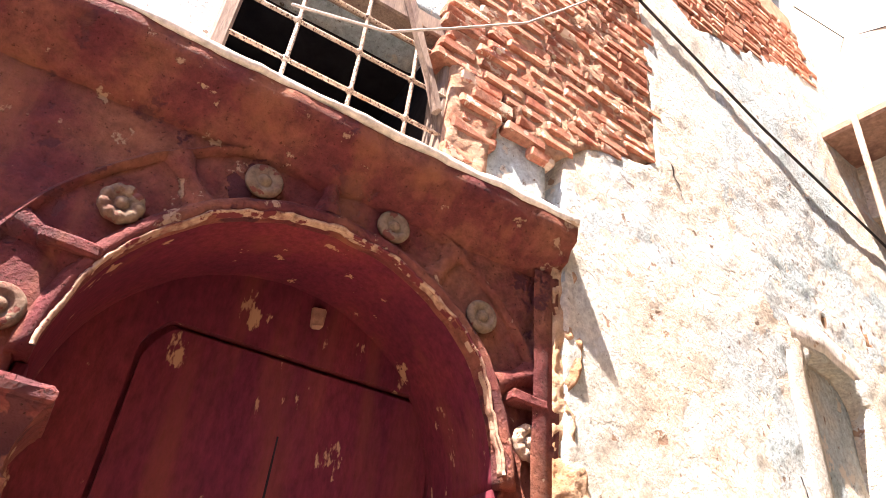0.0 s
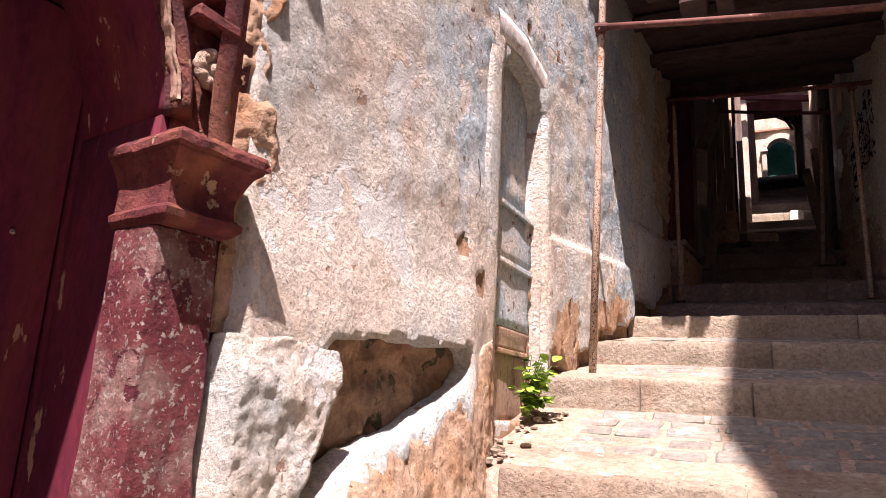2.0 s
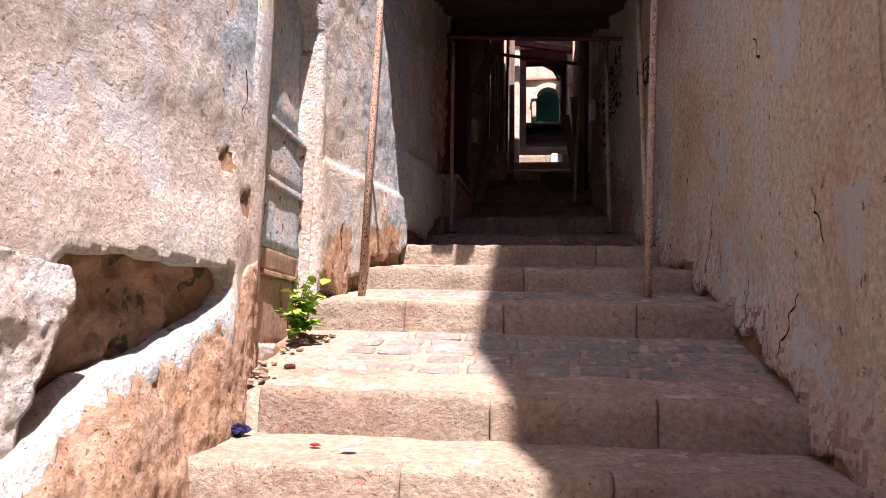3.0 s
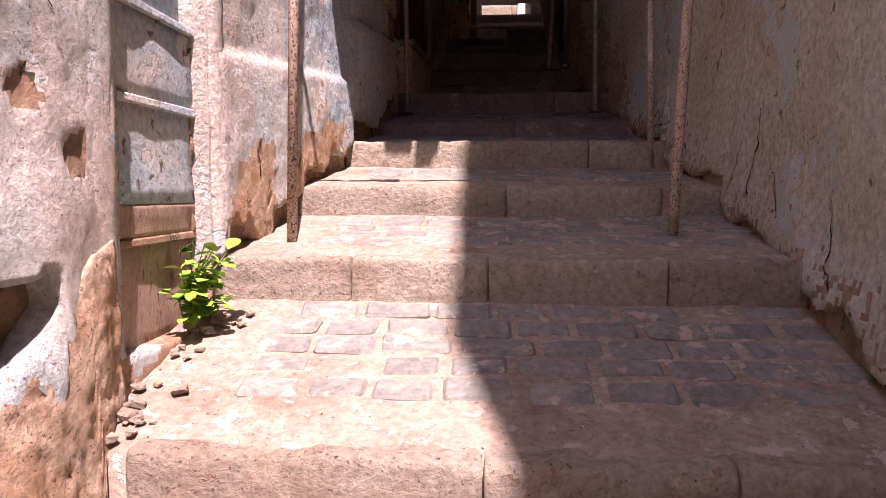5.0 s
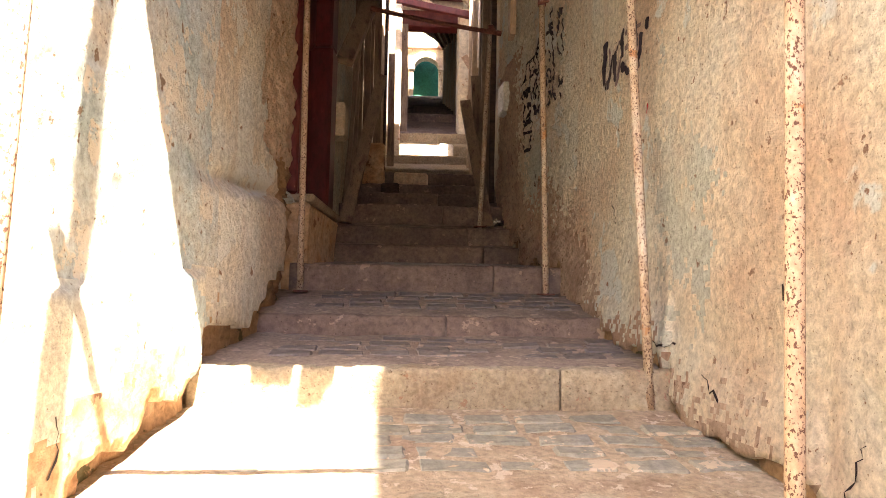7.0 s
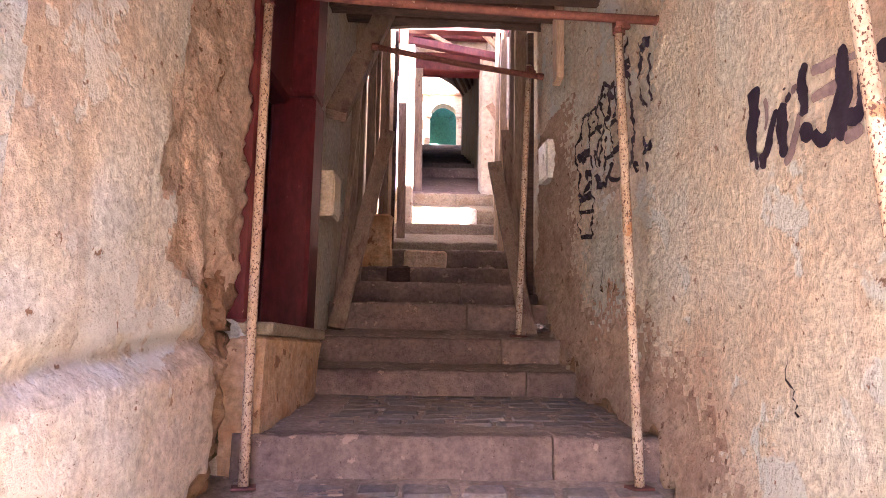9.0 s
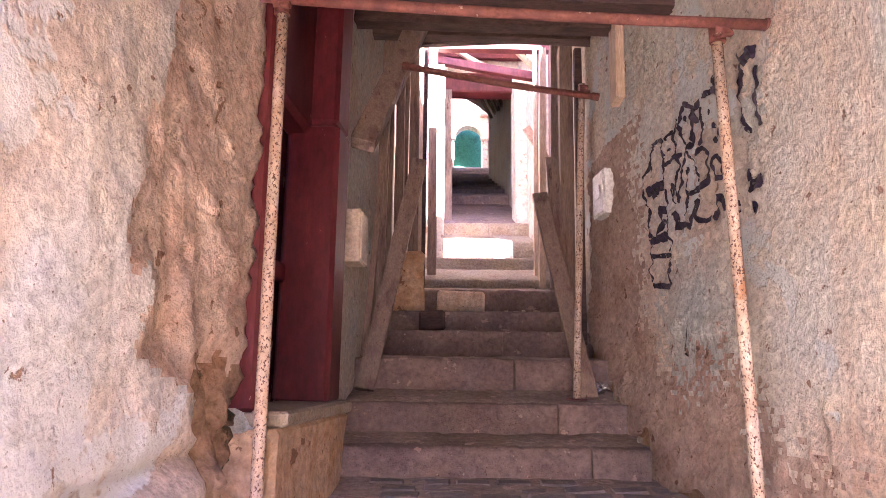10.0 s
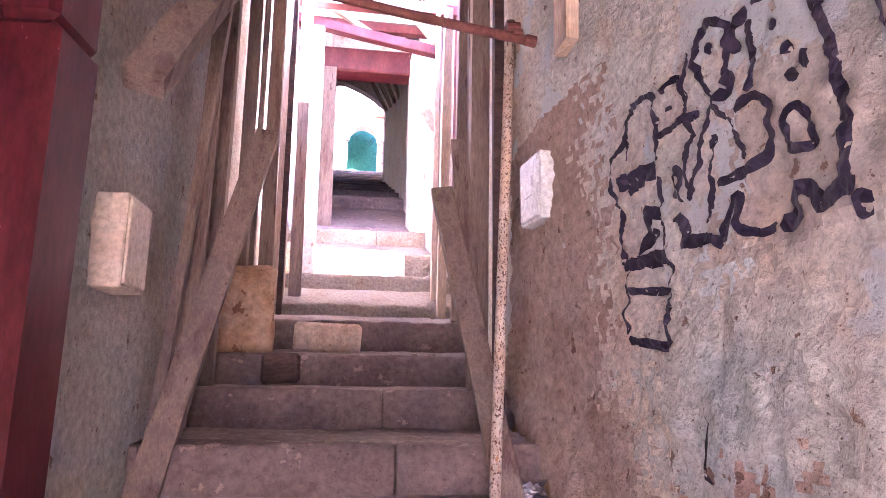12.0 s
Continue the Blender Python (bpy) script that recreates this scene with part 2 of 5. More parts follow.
TILE = surf("roof_eave_tile", ((0.30, 0.16, 0.11), (0.36, 0.22, 0.16), (0.24, 0.13, 0.10)), 4, 20, 0.9, 0.6, 0.01)
REDLITTER = surf("red_plastic", ((0.5, 0.02, 0.02), (0.55, 0.03, 0.03), (0.45, 0.02, 0.02)), 20, 60, 0.4)


# ---- builders ----
def mesh_from(name, bm):
    bmesh.ops.recalc_face_normals(bm, faces=bm.faces)
    me = bpy.data.meshes.new(name)
    bm.to_mesh(me)
    bm.free()
    return me


def part(name, bm, material, parent=None, label="", smooth=False):
    """One mesh object from a bmesh in world coordinates, under a thing or a part."""
    me = mesh_from(name, bm) if isinstance(bm, bmesh.types.BMesh) else bm
    if not me.materials:
        me.materials.append(material)
    if smooth:
        me.polygons.foreach_set("use_smooth", [True] * len(me.polygons))
    ob = new(name, me)
    if parent:
        ob.parent = parent
        if parent.type == "EMPTY":
            ob.matrix_parent_inverse = Matrix.Translation(-parent.location)
    if label:
        tagged(ob, label)
    return ob


def thing(name, at, label, category, group="", kind=""):
    ob = new(name)
    ob.location = at
    ob.empty_display_size = 0.1
    return tagged(ob, label, category, group, kind)


def lerp(table, x):
    return float(np.interp(x, [a for a, b in table], [b for a, b in table]))


def step01(a, b, x):
    k = min(1.0, max(0.0, (x - a) / (b - a)))
    return k * k * (3 - 2 * k)


def rough(p, scale, octaves=4):
    return noise.fractal(Vector(p) * scale, 0.9, 2.1, octaves)


def block(bm, size, m, bevel=0.01, jitter=0.0, cuts=0):
    """A box of that size about the pose m, its edges rounded and its corners uneven."""
    own = bmesh.new()
    bmesh.ops.create_cube(own, size=1)
    for v in own.verts:
        v.co = Vector((v.co.x * size[0], v.co.y * size[1], v.co.z * size[2]))
        if jitter:
            v.co += Vector([random.uniform(-jitter, jitter) for _ in range(3)])
    if cuts:
        bmesh.ops.subdivide_edges(own, edges=own.edges[:], cuts=cuts, use_grid_fill=True)
    if bevel:
        sharp = [e for e in own.edges if e.is_manifold and e.calc_face_angle(0) > 0.8]
        bmesh.ops.bevel(own, geom=sharp, offset=bevel, segments=1, affect="EDGES", clamp_overlap=True)
    own.transform(m)
    me = bpy.data.meshes.new("block")
    own.to_mesh(me)
    own.free()
    n = len(bm.verts)
    bm.from_mesh(me)
    bpy.data.meshes.remove(me)
    bm.verts.ensure_lookup_table()
    return bm.verts[n:]


def rod(bm, pts, radius, sides=10, taper=1.0):
    """A tube along points."""
    pts = [Vector(p) for p in pts]
    rings = []
    for i, p in enumerate(pts):
        way = (pts[min(i + 1, len(pts) - 1)] - pts[max(i - 1, 0)]).normalized()
        a = way.orthogonal().normalized() if i == 0 else (side - way * side.dot(way)).normalized()
        side = a
        b = way.cross(a)
        r = radius * (1 + (taper - 1) * i / max(1, len(pts) - 1))
        rings.append([bm.verts.new(p + (a * math.cos(t) + b * math.sin(t)) * r) for t in [2 * math.pi * k / sides for k in range(sides)]])
    for u, v in zip(rings, rings[1:]):
        for k in range(sides):
            bm.faces.new((u[k], u[(k + 1) % sides], v[(k + 1) % sides], v[k]))
    bm.faces.new(rings[0][::-1])
    bm.faces.new(rings[-1])


def timber(bm, a, b, w, d, twist=0.0, jitter=0.004):
    """A sawn length of wood from a to b."""
    a, b = Vector(a), Vector(b)
    n = 5
    way = (b - a).normalized()
    side = way.cross(Vector((0, 1, 0.02))).normalized() if abs(way.y) < 0.9 else way.cross(Vector((0, 0, 1))).normalized()
    up = side.cross(way)
    side, up = side * math.cos(twist) + up * math.sin(twist), up * math.cos(twist) - side * math.sin(twist)
    rings = []
    for i in range(n + 1):
        p = a + (b - a) * i / n
        rings.append([bm.verts.new(p + side * sx * w / 2 + up * sy * d / 2 + Vector([random.uniform(-jitter, jitter) for _ in range(3)])) for sx, sy in ((-1, -1), (-0.88, -1), (1, -1), (1, 0.9), (0.9, 1), (-1, 1))])
    for u, v in zip(rings, rings[1:]):
        for k in range(6):
            bm.faces.new((u[k], u[(k + 1) % 6], v[(k + 1) % 6], v[k]))
    bm.faces.new(rings[0][::-1])
    bm.faces.new(rings[-1])


def sheet(name, P, us, vs, out, depth, hole=None):
    """A wall's mesh: a fine, uneven face through P(u, v), left open where hole(u, v), its borders carried back by depth."""
    nu, nv = len(us), len(vs)
    verts = [tuple(P(u, v)) for v in vs for u in us]
    faces, edges = [], {}
    for j in range(nv - 1):
        for i in range(nu - 1):
            if hole and hole((us[i] + us[i + 1]) / 2, (vs[j] + vs[j + 1]) / 2):
                continue
            f = (j * nu + i, j * nu + i + 1, (j + 1) * nu + i + 1, (j + 1) * nu + i)
            faces.append(f)
            for k in range(4):
                a, b = f[k], f[(k + 1) % 4]
                edges[(min(a, b), max(a, b))] = None if (min(a, b), max(a, b)) in edges else (a, b)
    inner = {}
    for e in edges.values():
        if e:
            inner.setdefault(e[0], []).append(e[1])
            inner.setdefault(e[1], []).append(e[0])
    for _ in range(3):  # round the ragged borders of openings
        moved = {}
        for a, near in inner.items():
            i, j = a % nu, a // nu
            if len(near) == 2 and 0 < i < nu - 1 and 0 < j < nv - 1:
                moved[a] = tuple(0.4 * verts[a][k] + 0.3 * (verts[near[0]][k] + verts[near[1]][k]) for k in range(3))
        for a, p in moved.items():
            verts[a] = p
    back = {}
    for e in edges.values():
        if e:
            for a in e:
                if a not in back:
                    back[a] = len(verts)
                    x, y, z = verts[a]
                    verts.append((x - out[0] * depth, y - out[1] * depth, z - out[2] * depth))
            faces.append((e[1], e[0], back[e[0]], back[e[1]]))
    me = bpy.data.meshes.new(name)
    me.from_pydata(verts, [], faces)
    me.update()
    return me


def steps_range(a, b, d):
    n = max(1, round((b - a) / d))
    return [a + (b - a) * i / n for i in range(n + 1)]


# ---- the plan: the alley climbs along +y between a left and a right wall ----
LEFT = [(-3, -2.35), (-0.6, -2.05), (1.45, -1.56), (2.25, -1.49), (3.0, -1.43), (4.0, -1.395), (6.1, -1.29), (7.6, -1.19), (8.15, -1.15), (9.4, -1.06), (10.3, -1.02), (12.6, -0.98), (15, -0.95)]
RIGHT = [(-2, 1.02), (3.6, 1.01), (4.5, 1.05), (6.2, 1.0), (8.1, 0.92), (9.4, 0.845), (10.3, 0.78), (12.6, 0.84), (15, 0.9)]
# risers: y, foot, head
RISERS = [(0.75, 0.0, 0.16), (1.35, 0.24, 0.42), (1.95, 0.50, 0.68), (2.55, 0.74, 0.90), (3.05, 0.94, 1.12), (4.08, 1.40, 1.57), (5.10, 1.72, 1.88), (6.22, 2.03, 2.21),
          (7.20, 2.34, 2.45), (8.15, 2.64, 2.83), (9.50, 2.95, 3.11), (9.90, 3.17, 3.34), (10.30, 3.43, 3.63), (10.90, 3.67, 3.86), (11.45, 3.89, 4.07),
          (12.0, 4.13, 4.33), (12.6, 4.43, 4.52), (13.2, 4.73, 4.85), (13.9, 4.92, 5.18), (14.8, 5.46, 5.62), (17.0, 6.46, 6.62)]
FLOOR = [(-12, -0.2), (0.0, -0.04)] + [p for y, a, b in RISERS for p in ((y - 0.001, a), (y + 0.001, b))] + [(19, 7.15)]


def ochre_edge(y, z):
    """Above 0 where the pale coat has fallen from the passage wall."""
    return min(y - 7.25 - 0.14 * (z - 3.9) + 0.22 * rough((9, y, z), 1.6) + 0.06 * rough((9, y, z), 6), z - 3.42 - 0.3 * (7.7 - y))


CHIPS = ((3.72, 3.66, 0.04), (4.22, 3.78, 0.05), (3.10, 1.95, 0.045), (2.93, 2.09, 0.05))


def chip_depth(y, z):
    """Above 0 inside a shallow hole chipped from the coat."""
    near = [s - math.hypot(y - a, 0.8 * (z - b)) for a, b, s in CHIPS if abs(y - a) < 2 * s and abs(z - b) < 2 * s]
    return max(near) - 0.05 * rough((y, z, 57), 8) - 0.02 * rough((y, z, 59), 24) if near else -1.0


def left_x(y, z):
    x = lerp(LEFT, y) + 0.014 * rough((0, y, z), 1.1) + 0.006 * rough((3, y, z), 5) + 0.0035 * rough((6, y, z), 13)
    if y < 4.5:
        x -= 0.013 * step01(-0.006, 0.012, chip_depth(y, z))
    x += 0.07 * (1 - step01(1.5, 2.2, z)) * (1 - step01(2.9, 3.3, y))  # the foot of the wall leans out
    if y > 6.6:
        x += 0.008 * rough((12, y, z), 10) * step01(6.6, 7.4, y)
    sill = 2.44 + 0.10 * (y - 4.1)
    x += 0.035 * (1 - step01(sill - 0.03, sill + 0.01, z)) * step01(4.02, 4.06, y) * (1 - step01(6.2, 6.3, y))
    ledge = 3.12 + 0.085 * (y - 6.44) + 0.02 * rough((7, y, 0), 3)
    run = step01(5.9, 7.0, y) * (1 - step01(7.80, 7.87, y))
    x += 0.07 * (1 - step01(ledge - 0.06, ledge + 0.02, z)) * run
    x -= 0.03 * step01(ledge - 0.01, ledge + 0.04, z) * (1 - step01(ledge + 0.03, ledge + 0.10 + 0.05 * rough((9, y, 2), 4), z)) * run
    if 7.5 < y < 8.2:
        x -= (0.03 + 0.05 * rough((16, y, z), 9)) * step01(7.58, 7.75, y) * (1 - step01(3.4, 3.65, z))
    if 6.6 < y < 8.2:
        x -= (0.030 + 0.034 * rough((4, y, z), 6) + 0.012 * rough((14, y, z), 15)) * step01(0.0, 0.05, ochre_edge(y, z))
    return x


def right_x(y, z):
    foot = lerp(FLOOR, y)
    x = lerp(RIGHT, y) - 0.014 * rough((5, y, z), 1.0) - 0.006 * rough((8, y, z), 5) - 0.004 * rough((1, y, z), 12)
    if y > 7.0:
        x -= (0.020 * rough((2, y, z), 8) + 0.016 * rough((4, y, z), 19)) * step01(7.0, 8.6, y)
    return x - 0.05 * (1 - step01(0.0, 0.45, z - foot + 0.12 * rough((2, y, z), 2)))


# ---- walls ----
def zoned(me, tones, pick):
    """Gives each face of a wall one of several plasters, by where it lies."""
    for m in tones:
        me.materials.append(m)
    for p in me.polygons:
        p.material_index = pick(*p.center)
    return me


def ground_z(y):
    return lerp(FLOOR, y)


def right_holes(y, z):
    return y > 2.5 and z < ground_z(y) + 0.02 + 0.15 * rough((y, z, 61), 2.0) + 0.06 * rough((y, z, 63), 8)


def niche_hole(y, z):
    return 3.32 < y < 3.97 and 1.30 < z < 3.36 - 0.16 * step01(0.18, 0.33, abs(y - 3.645))


def red_door_hole(y, z):
    return 8.20 < y < 9.32 and 3.36 < z < 5.95


def left_holes(y, z):
    bare = 1.95 + 0.06 * rough((y, z, 2), 4) - 0.36 * (1.55 - z) < y < 2.97 + 0.03 * rough((y, z, 6), 4) and z < 1.575 + 0.035 * rough((y, 4, 1), 5) + 0.06 * (y - 1.95)
    bricks = brick_zone(y, z) or brick_zone_high(y, z)
    if y > 4.0 and z < ground_z(y) + 0.09 + 0.16 * rough((y, z, 51), 2.2) + 0.05 * rough((y, z, 53), 8) + 0.20 * step01(7.0, 7.7, y) + 0.50 * step01(7.76, 7.88, y):
        return True
    return niche_hole(y, z) or red_door_hole(y, z) or bare or bricks


def brick_zone(y, z):
    ragged = 0.07 * rough((y, z, 11), 4)
    low = lerp([(0.9, 3.2), (1.15, 3.25), (1.2, 3.85), (1.3, 3.72), (1.45, 3.6), (1.75, 3.78), (2.26, 4.02)], y)
    return 0.96 < y < 2.255 and z > low + ragged and z < 5.6


def brick_zone_high(y, z):
    ragged = 0.06 * rough((y, z, 15), 4)
    low = lerp([(2.5, 5.75), (2.8, 5.6), (3.4, 5.85), (4.4, 6.4), (5.0, 6.3)], y)
    return 2.5 < y < 4.65 and low + ragged < z < low + 0.55 + 0.6 * (y - 2.5)


def left_zone(x, y, z):
    if y < 4.5 and chip_depth(y, z) > 0:
        return 5
    n = 0.18 * rough((y, z, 101), 2.2) + 0.05 * rough((y, z, 103), 9)
    if y + n > 6.35:
        if y > 8.02 and z < 3.5 or y + 0.4 * n > 7.66 and z + 1.2 * n < 3.52:
            return 5
        return 4 if ochre_edge(y, z) > 0 else 2
    if 4.1 < y and z > 2.44 + 0.10 * (y - 4.1) + 0.02 and y + 0.5 * n > 4.9 and z + n < 4.6:
        return 1
    if z + 2.2 * n < ground_z(y) + 0.16:
        return 3
    return 1 if 2.9 < y + n < 4.3 and z + n > 3.5 or rough((y, z, 107), 1.1) > 0.34 else 0


us = steps_range(1.575, 8.15, 0.024)
wall_mesh = zoned(sheet("wall_left", lambda y, z: (left_x(y, z), y, z), us, steps_range(0.2, 4.6, 0.024) + steps_range(4.65, 8.2, 0.05), (1, 0, 0), 0.35, left_holes), (PLASTER, BLUEWASH, PASSAGE, MOUND, OCHRE, RUBBLE), left_zone)
part("wall_left", wall_mesh, PLASTER, smooth=True)
tagged(bpy.data.objects["wall_left"], "weathered cream and pale blue lime plaster wall, flaking over brick", "wall", kind="structure")
us = steps_range(8.16, 13.2, 0.045)
inner = part("wall_left_passage", sheet("wall_left_passage", lambda y, z: (left_x(y, z), y, z), us, steps_range(2.3, 7.4, 0.05), (1, 0, 0), 0.35, red_door_hole), GREYWALL, smooth=True)
tagged(inner, "shaded grey plaster wall of the covered passage", "wall", kind="structure")
def right_zone(x, y, z):
    n = 0.3 * rough((y, z, 131), 1.6) + 0.14 * rough((y, z, 133), 7) + 0.30 * rough((y, z, 135), 22)
    if z - ground_z(y) + n < 0.55 * step01(7.0, 8.2, y) + 0.05 or y + n > 9.75 and z < 5.2:
        return 1
    if math.hypot((y - 9.0) / 0.55, (z - 3.75) / 0.55) + 1.2 * n < 0.75 or rough((y, z, 137), 0.9) + 0.6 * n > 0.46:
        return 2
    return 0


right_mesh = zoned(sheet("wall_right_passage", lambda y, z: (right_x(y, z), y, z), steps_range(2.4, 11.0, 0.023), steps_range(0.4, 6.6, 0.025), (-1, 0, 0), 0.4, right_holes), (RIGHTWALL, BROWNWALL, GREYWALL), right_zone)
part("wall_right_passage", right_mesh, RIGHTWALL, smooth=True)
tagged(bpy.data.objects["wall_right_passage"], "rough stuccoed ochre and grey wall inside the passage", "wall", kind="structure")
part("wall_right", sheet("wall_right", lambda y, z: (right_x(y, z), y, z), steps_range(-1.35, 2.4, 0.045), steps_range(-0.4, 6.6, 0.045), (-1, 0, 0), 0.4, right_holes), RIGHTWALL, smooth=True)
tagged(bpy.data.objects["wall_right"], "stained ochre plaster wall with grey patches and chipped foot", "wall", kind="structure")
part("foot_rubble", sheet("foot_rubble", lambda y, z: (right_x(y, z) + 0.035 - 0.025 * rough((y, z, 71), 7), y, z), steps_range(2.4, 11.0, 0.04), steps_range(0.5, 4.2, 0.05), (-1, 0, 0), 0.05, lambda y, z: not -0.3 < z - ground_z(y) < 0.4), RUBBLE, bpy.data.objects["wall_right"], "bare brown core at the chipped foot", True)
part("foot_rubble", sheet("foot_rubble", lambda y, z: (left_x(y, z) - 0.06 + 0.045 * rough((y, z, 73), 7), y, z), steps_range(3.95, 8.15, 0.03), steps_range(1.3, 3.6, 0.03), (1, 0, 0), 0.05, lambda y, z: not -0.3 < z - ground_z(y) < 1.05), RUBBLE, bpy.data.objects["wall_left"], "bare brown core at the eroded foot", True)
bm = bmesh.new()
vs = block(bm, (4.0, 6.4, 5.1), Matrix.Translation((3.05, 1.85, 9.15)), 0.02)
for v in vs:
    if v.co.z > 9:
        v.co.z = 11.3 + 0.47 * (v.co.y + 1.35)
tagged(part("wall_right_upper", bm, RIGHTWALL), "tall shaded house above the alley wall", "wall", kind="structure")

# ---- ground and steps ----
bm = bmesh.new()
block(bm, (80, 80, 0.1), Matrix.Translation((0, -20, -0.30)), 0)
tagged(part("ground", bm, EARTH), "packed earth ground of the lower alley", "ground", kind="structure")


def tread_mesh(y0, z0, y1, z1, name):
    def P(x, y):
        k = (y - y0) / (y1 - y0)
        edge = 0.02 * rough((x, y0 * 3, 1), 2.5) * (1 - k)
        worn = 0.010 * rough((x, y, 4), 3) + 0.006 * rough((x, y, 9), 9)
        nose = 0.03 * (1 - step01(0, 0.05, y - y0)) ** 2
        return (x, y + edge, z0 + (z1 - z0) * k + worn - nose)
    a, b = lerp(LEFT, (y0 + y1) / 2) - 0.12, lerp(RIGHT, (y0 + y1) / 2) + 0.12
    return sheet(name, P, steps_range(a, b, 0.06), steps_range(y0, y1, 0.06) if y1 - y0 > 0.12 else [y0, y1], (0, 0, 1), 0.5)


step_objects = []
for i, (y, foot, head) in enumerate(RISERS):
    y1, z1 = (RISERS[i + 1][0] + 0.03, RISERS[i + 1][1]) if i + 1 < len(RISERS) else (20.5, 7.7)
    # Treads under cover take the shade-darkened tones; the sunlit gap keeps STONE.
    step = part("step_%d" % (i + 1), tread_mesh(y + 0.02, head - 0.004, y1, z1, "step"), EARTH if y < 6 else (SHADEDUST if y < 12.5 else INNERSTONE if y > 14.5 else STONE), smooth=True)
    tagged(step, "worn stone step with a dusty sloping tread" if y < 8.5 else "worn pinkish stone step of the covered stair", "step", kind="structure")
    step_objects.append(step)
tagged(part("lower_floor", sheet("lower_floor", lambda x, y: (x, y, ground_z(y) + 0.01 * rough((x, y, 3), 3)), steps_range(-2.6, 1.2, 0.1), steps_range(-4, 0.75, 0.1), (0, 0, 1), 0.2), EARTH, smooth=True), "dusty floor of the lower alley", "floor", kind="structure")


def kerbs(step, y, foot, head, xa, xb, widths, tone):
    """The riser's stones, side by side with open joints."""
    x = xa
    while x < xb - 0.05:
        w = min(random.uniform(*widths), xb - x)
        if xb - x - w < 0.12:
            w = xb - x
        bm = bmesh.new()
        h, d = head - foot + 0.06, 0.26
        prof = [(0.0, -h + (h - 0.03) * k / 7) for k in range(8)] + [(0.006, -0.012), (0.018, -0.002), (0.032, 0.0)] + [(0.032 + (d - 0.032) * k / 6, 0.0) for k in range(1, 7)] + [(d, -h)]
        xs = [0.003, 0.012] + steps_range(0.045, w - 0.045, 0.035) + [w - 0.012, w - 0.003] if w > 0.16 else [0.003, 0.012, w / 2, w - 0.012, w - 0.003]
        rows = []
        for q in xs:
            end = 0.007 if q < 0.005 or q > w - 0.005 else 0.0
            row = []
            for k, (dy, dz) in enumerate(prof):
                p = Vector((x + q, y + dy, foot + dz))
                n = 0.012 * rough(p, 4) + 0.007 * rough(p, 13) + 0.005 * rough(p, 34) - end
                chip = 0.020 * max(0.0, rough(p + Vector((3, 0, 0)), 8) - 0.05) if 6 < k < 12 else 0.0
                out = 1.0 if k < 8 else 0.5 if k < 10 else 0.0
                row.append(bm.verts.new((x + q, y - 0.02 + dy - n * out + chip, head + 0.006 + dz + n * (1 - out) * 0.6 - chip)))
            rows.append(row)
        for a, b in zip(rows, rows[1:]):
            for k in range(len(prof) - 1):
                bm.faces.new((a[k], b[k], b[k + 1], a[k + 1]))
        bm.faces.new(rows[0])
        bm.faces.new(rows[-1][::-1])
        bmesh.ops.recalc_face_normals(bm, faces=bm.faces)
        part("kerb_stone", bm, tone, step, "", True)
        x += w


# ---- red portal: u along its face, d out from it, z up ----
AU, AZ = 0.16, 2.13  # centre of the arch


def PW(u, d, z):
    return Vector((-1.775 + 0.148 * u + 0.989 * d, 0.5 + 0.989 * u - 0.148 * d, z))


def pbox(bm, u0, u1, d0, d1, z0, z1, bevel=0.008, jitter=0.004, cuts=0):
    vs = block(bm, (u1 - u0, d1 - d0, z1 - z0), Matrix.Translation(((u0 + u1) / 2, (d0 + d1) / 2, (z0 + z1) / 2)), bevel, jitter, cuts)
    for v in vs:
        v.co = PW(*v.co)


def in_arch(u, z, r):
    return (u - AU) ** 2 + (z - AZ) ** 2 < r * r if z > AZ else abs(u - AU) < r


def arch_ring(bm, r0, r1, d0, d1, a0=0.0, a1=180.0, n=48, wob=0.006):
    """A moulded ring round the arch's centre."""
    prof = [(r0, d0), (r0, d1 - 0.01), (r0 + 0.012, d1), ((r0 + r1) / 2, d1 + 0.008), (r1 - 0.012, d1), (r1, d1 - 0.015), (r1, d0)]
    rings = []
    for i in range(n + 1):
        a = radians(a0 + (a1 - a0) * i / n)
        k = wob * rough((math.cos(a) * 3, math.sin(a) * 3, r0), 2)
        rings.append([bm.verts.new(PW(AU + (r + k) * math.cos(a), d + k, AZ + (r + k) * math.sin(a))) for r, d in prof])
    for p, q in zip(rings, rings[1:]):
        for k in range(len(prof) - 1):
            bm.faces.new((p[k], p[k + 1], q[k + 1], q[k]))
    bm.faces.new(rings[0])
    bm.faces.new(rings[-1][::-1])


portal = thing("portal", PW(AU, 0.05, 0.0), "dark red limewashed stone portal with arch, rosettes and cornice", "portal", kind="structure")
face = sheet("spandrel", lambda u, z: PW(u, 0.014 * rough((u, z, 3), 1.5) + 0.012 * rough((u, z, 5), 6) + 0.007 * max(0.0, rough((u, z, 9), 17)), z), steps_range(-2.6, 1.085, 0.022), steps_range(0.0, 3.1, 0.022), (0.989, -0.148, 0), 0.30, lambda u, z: in_arch(u, z, 0.735))
part("spandrel", face, REDWASH, portal, "flaking dark red plaster around the arch", True)
bm = bmesh.new()
arch_ring(bm, 0.705, 0.762, -0.16, 0.035)
part("arch_moulding", bm, REDWASH, portal, "rounded red arch moulding with worn pale edge", True)
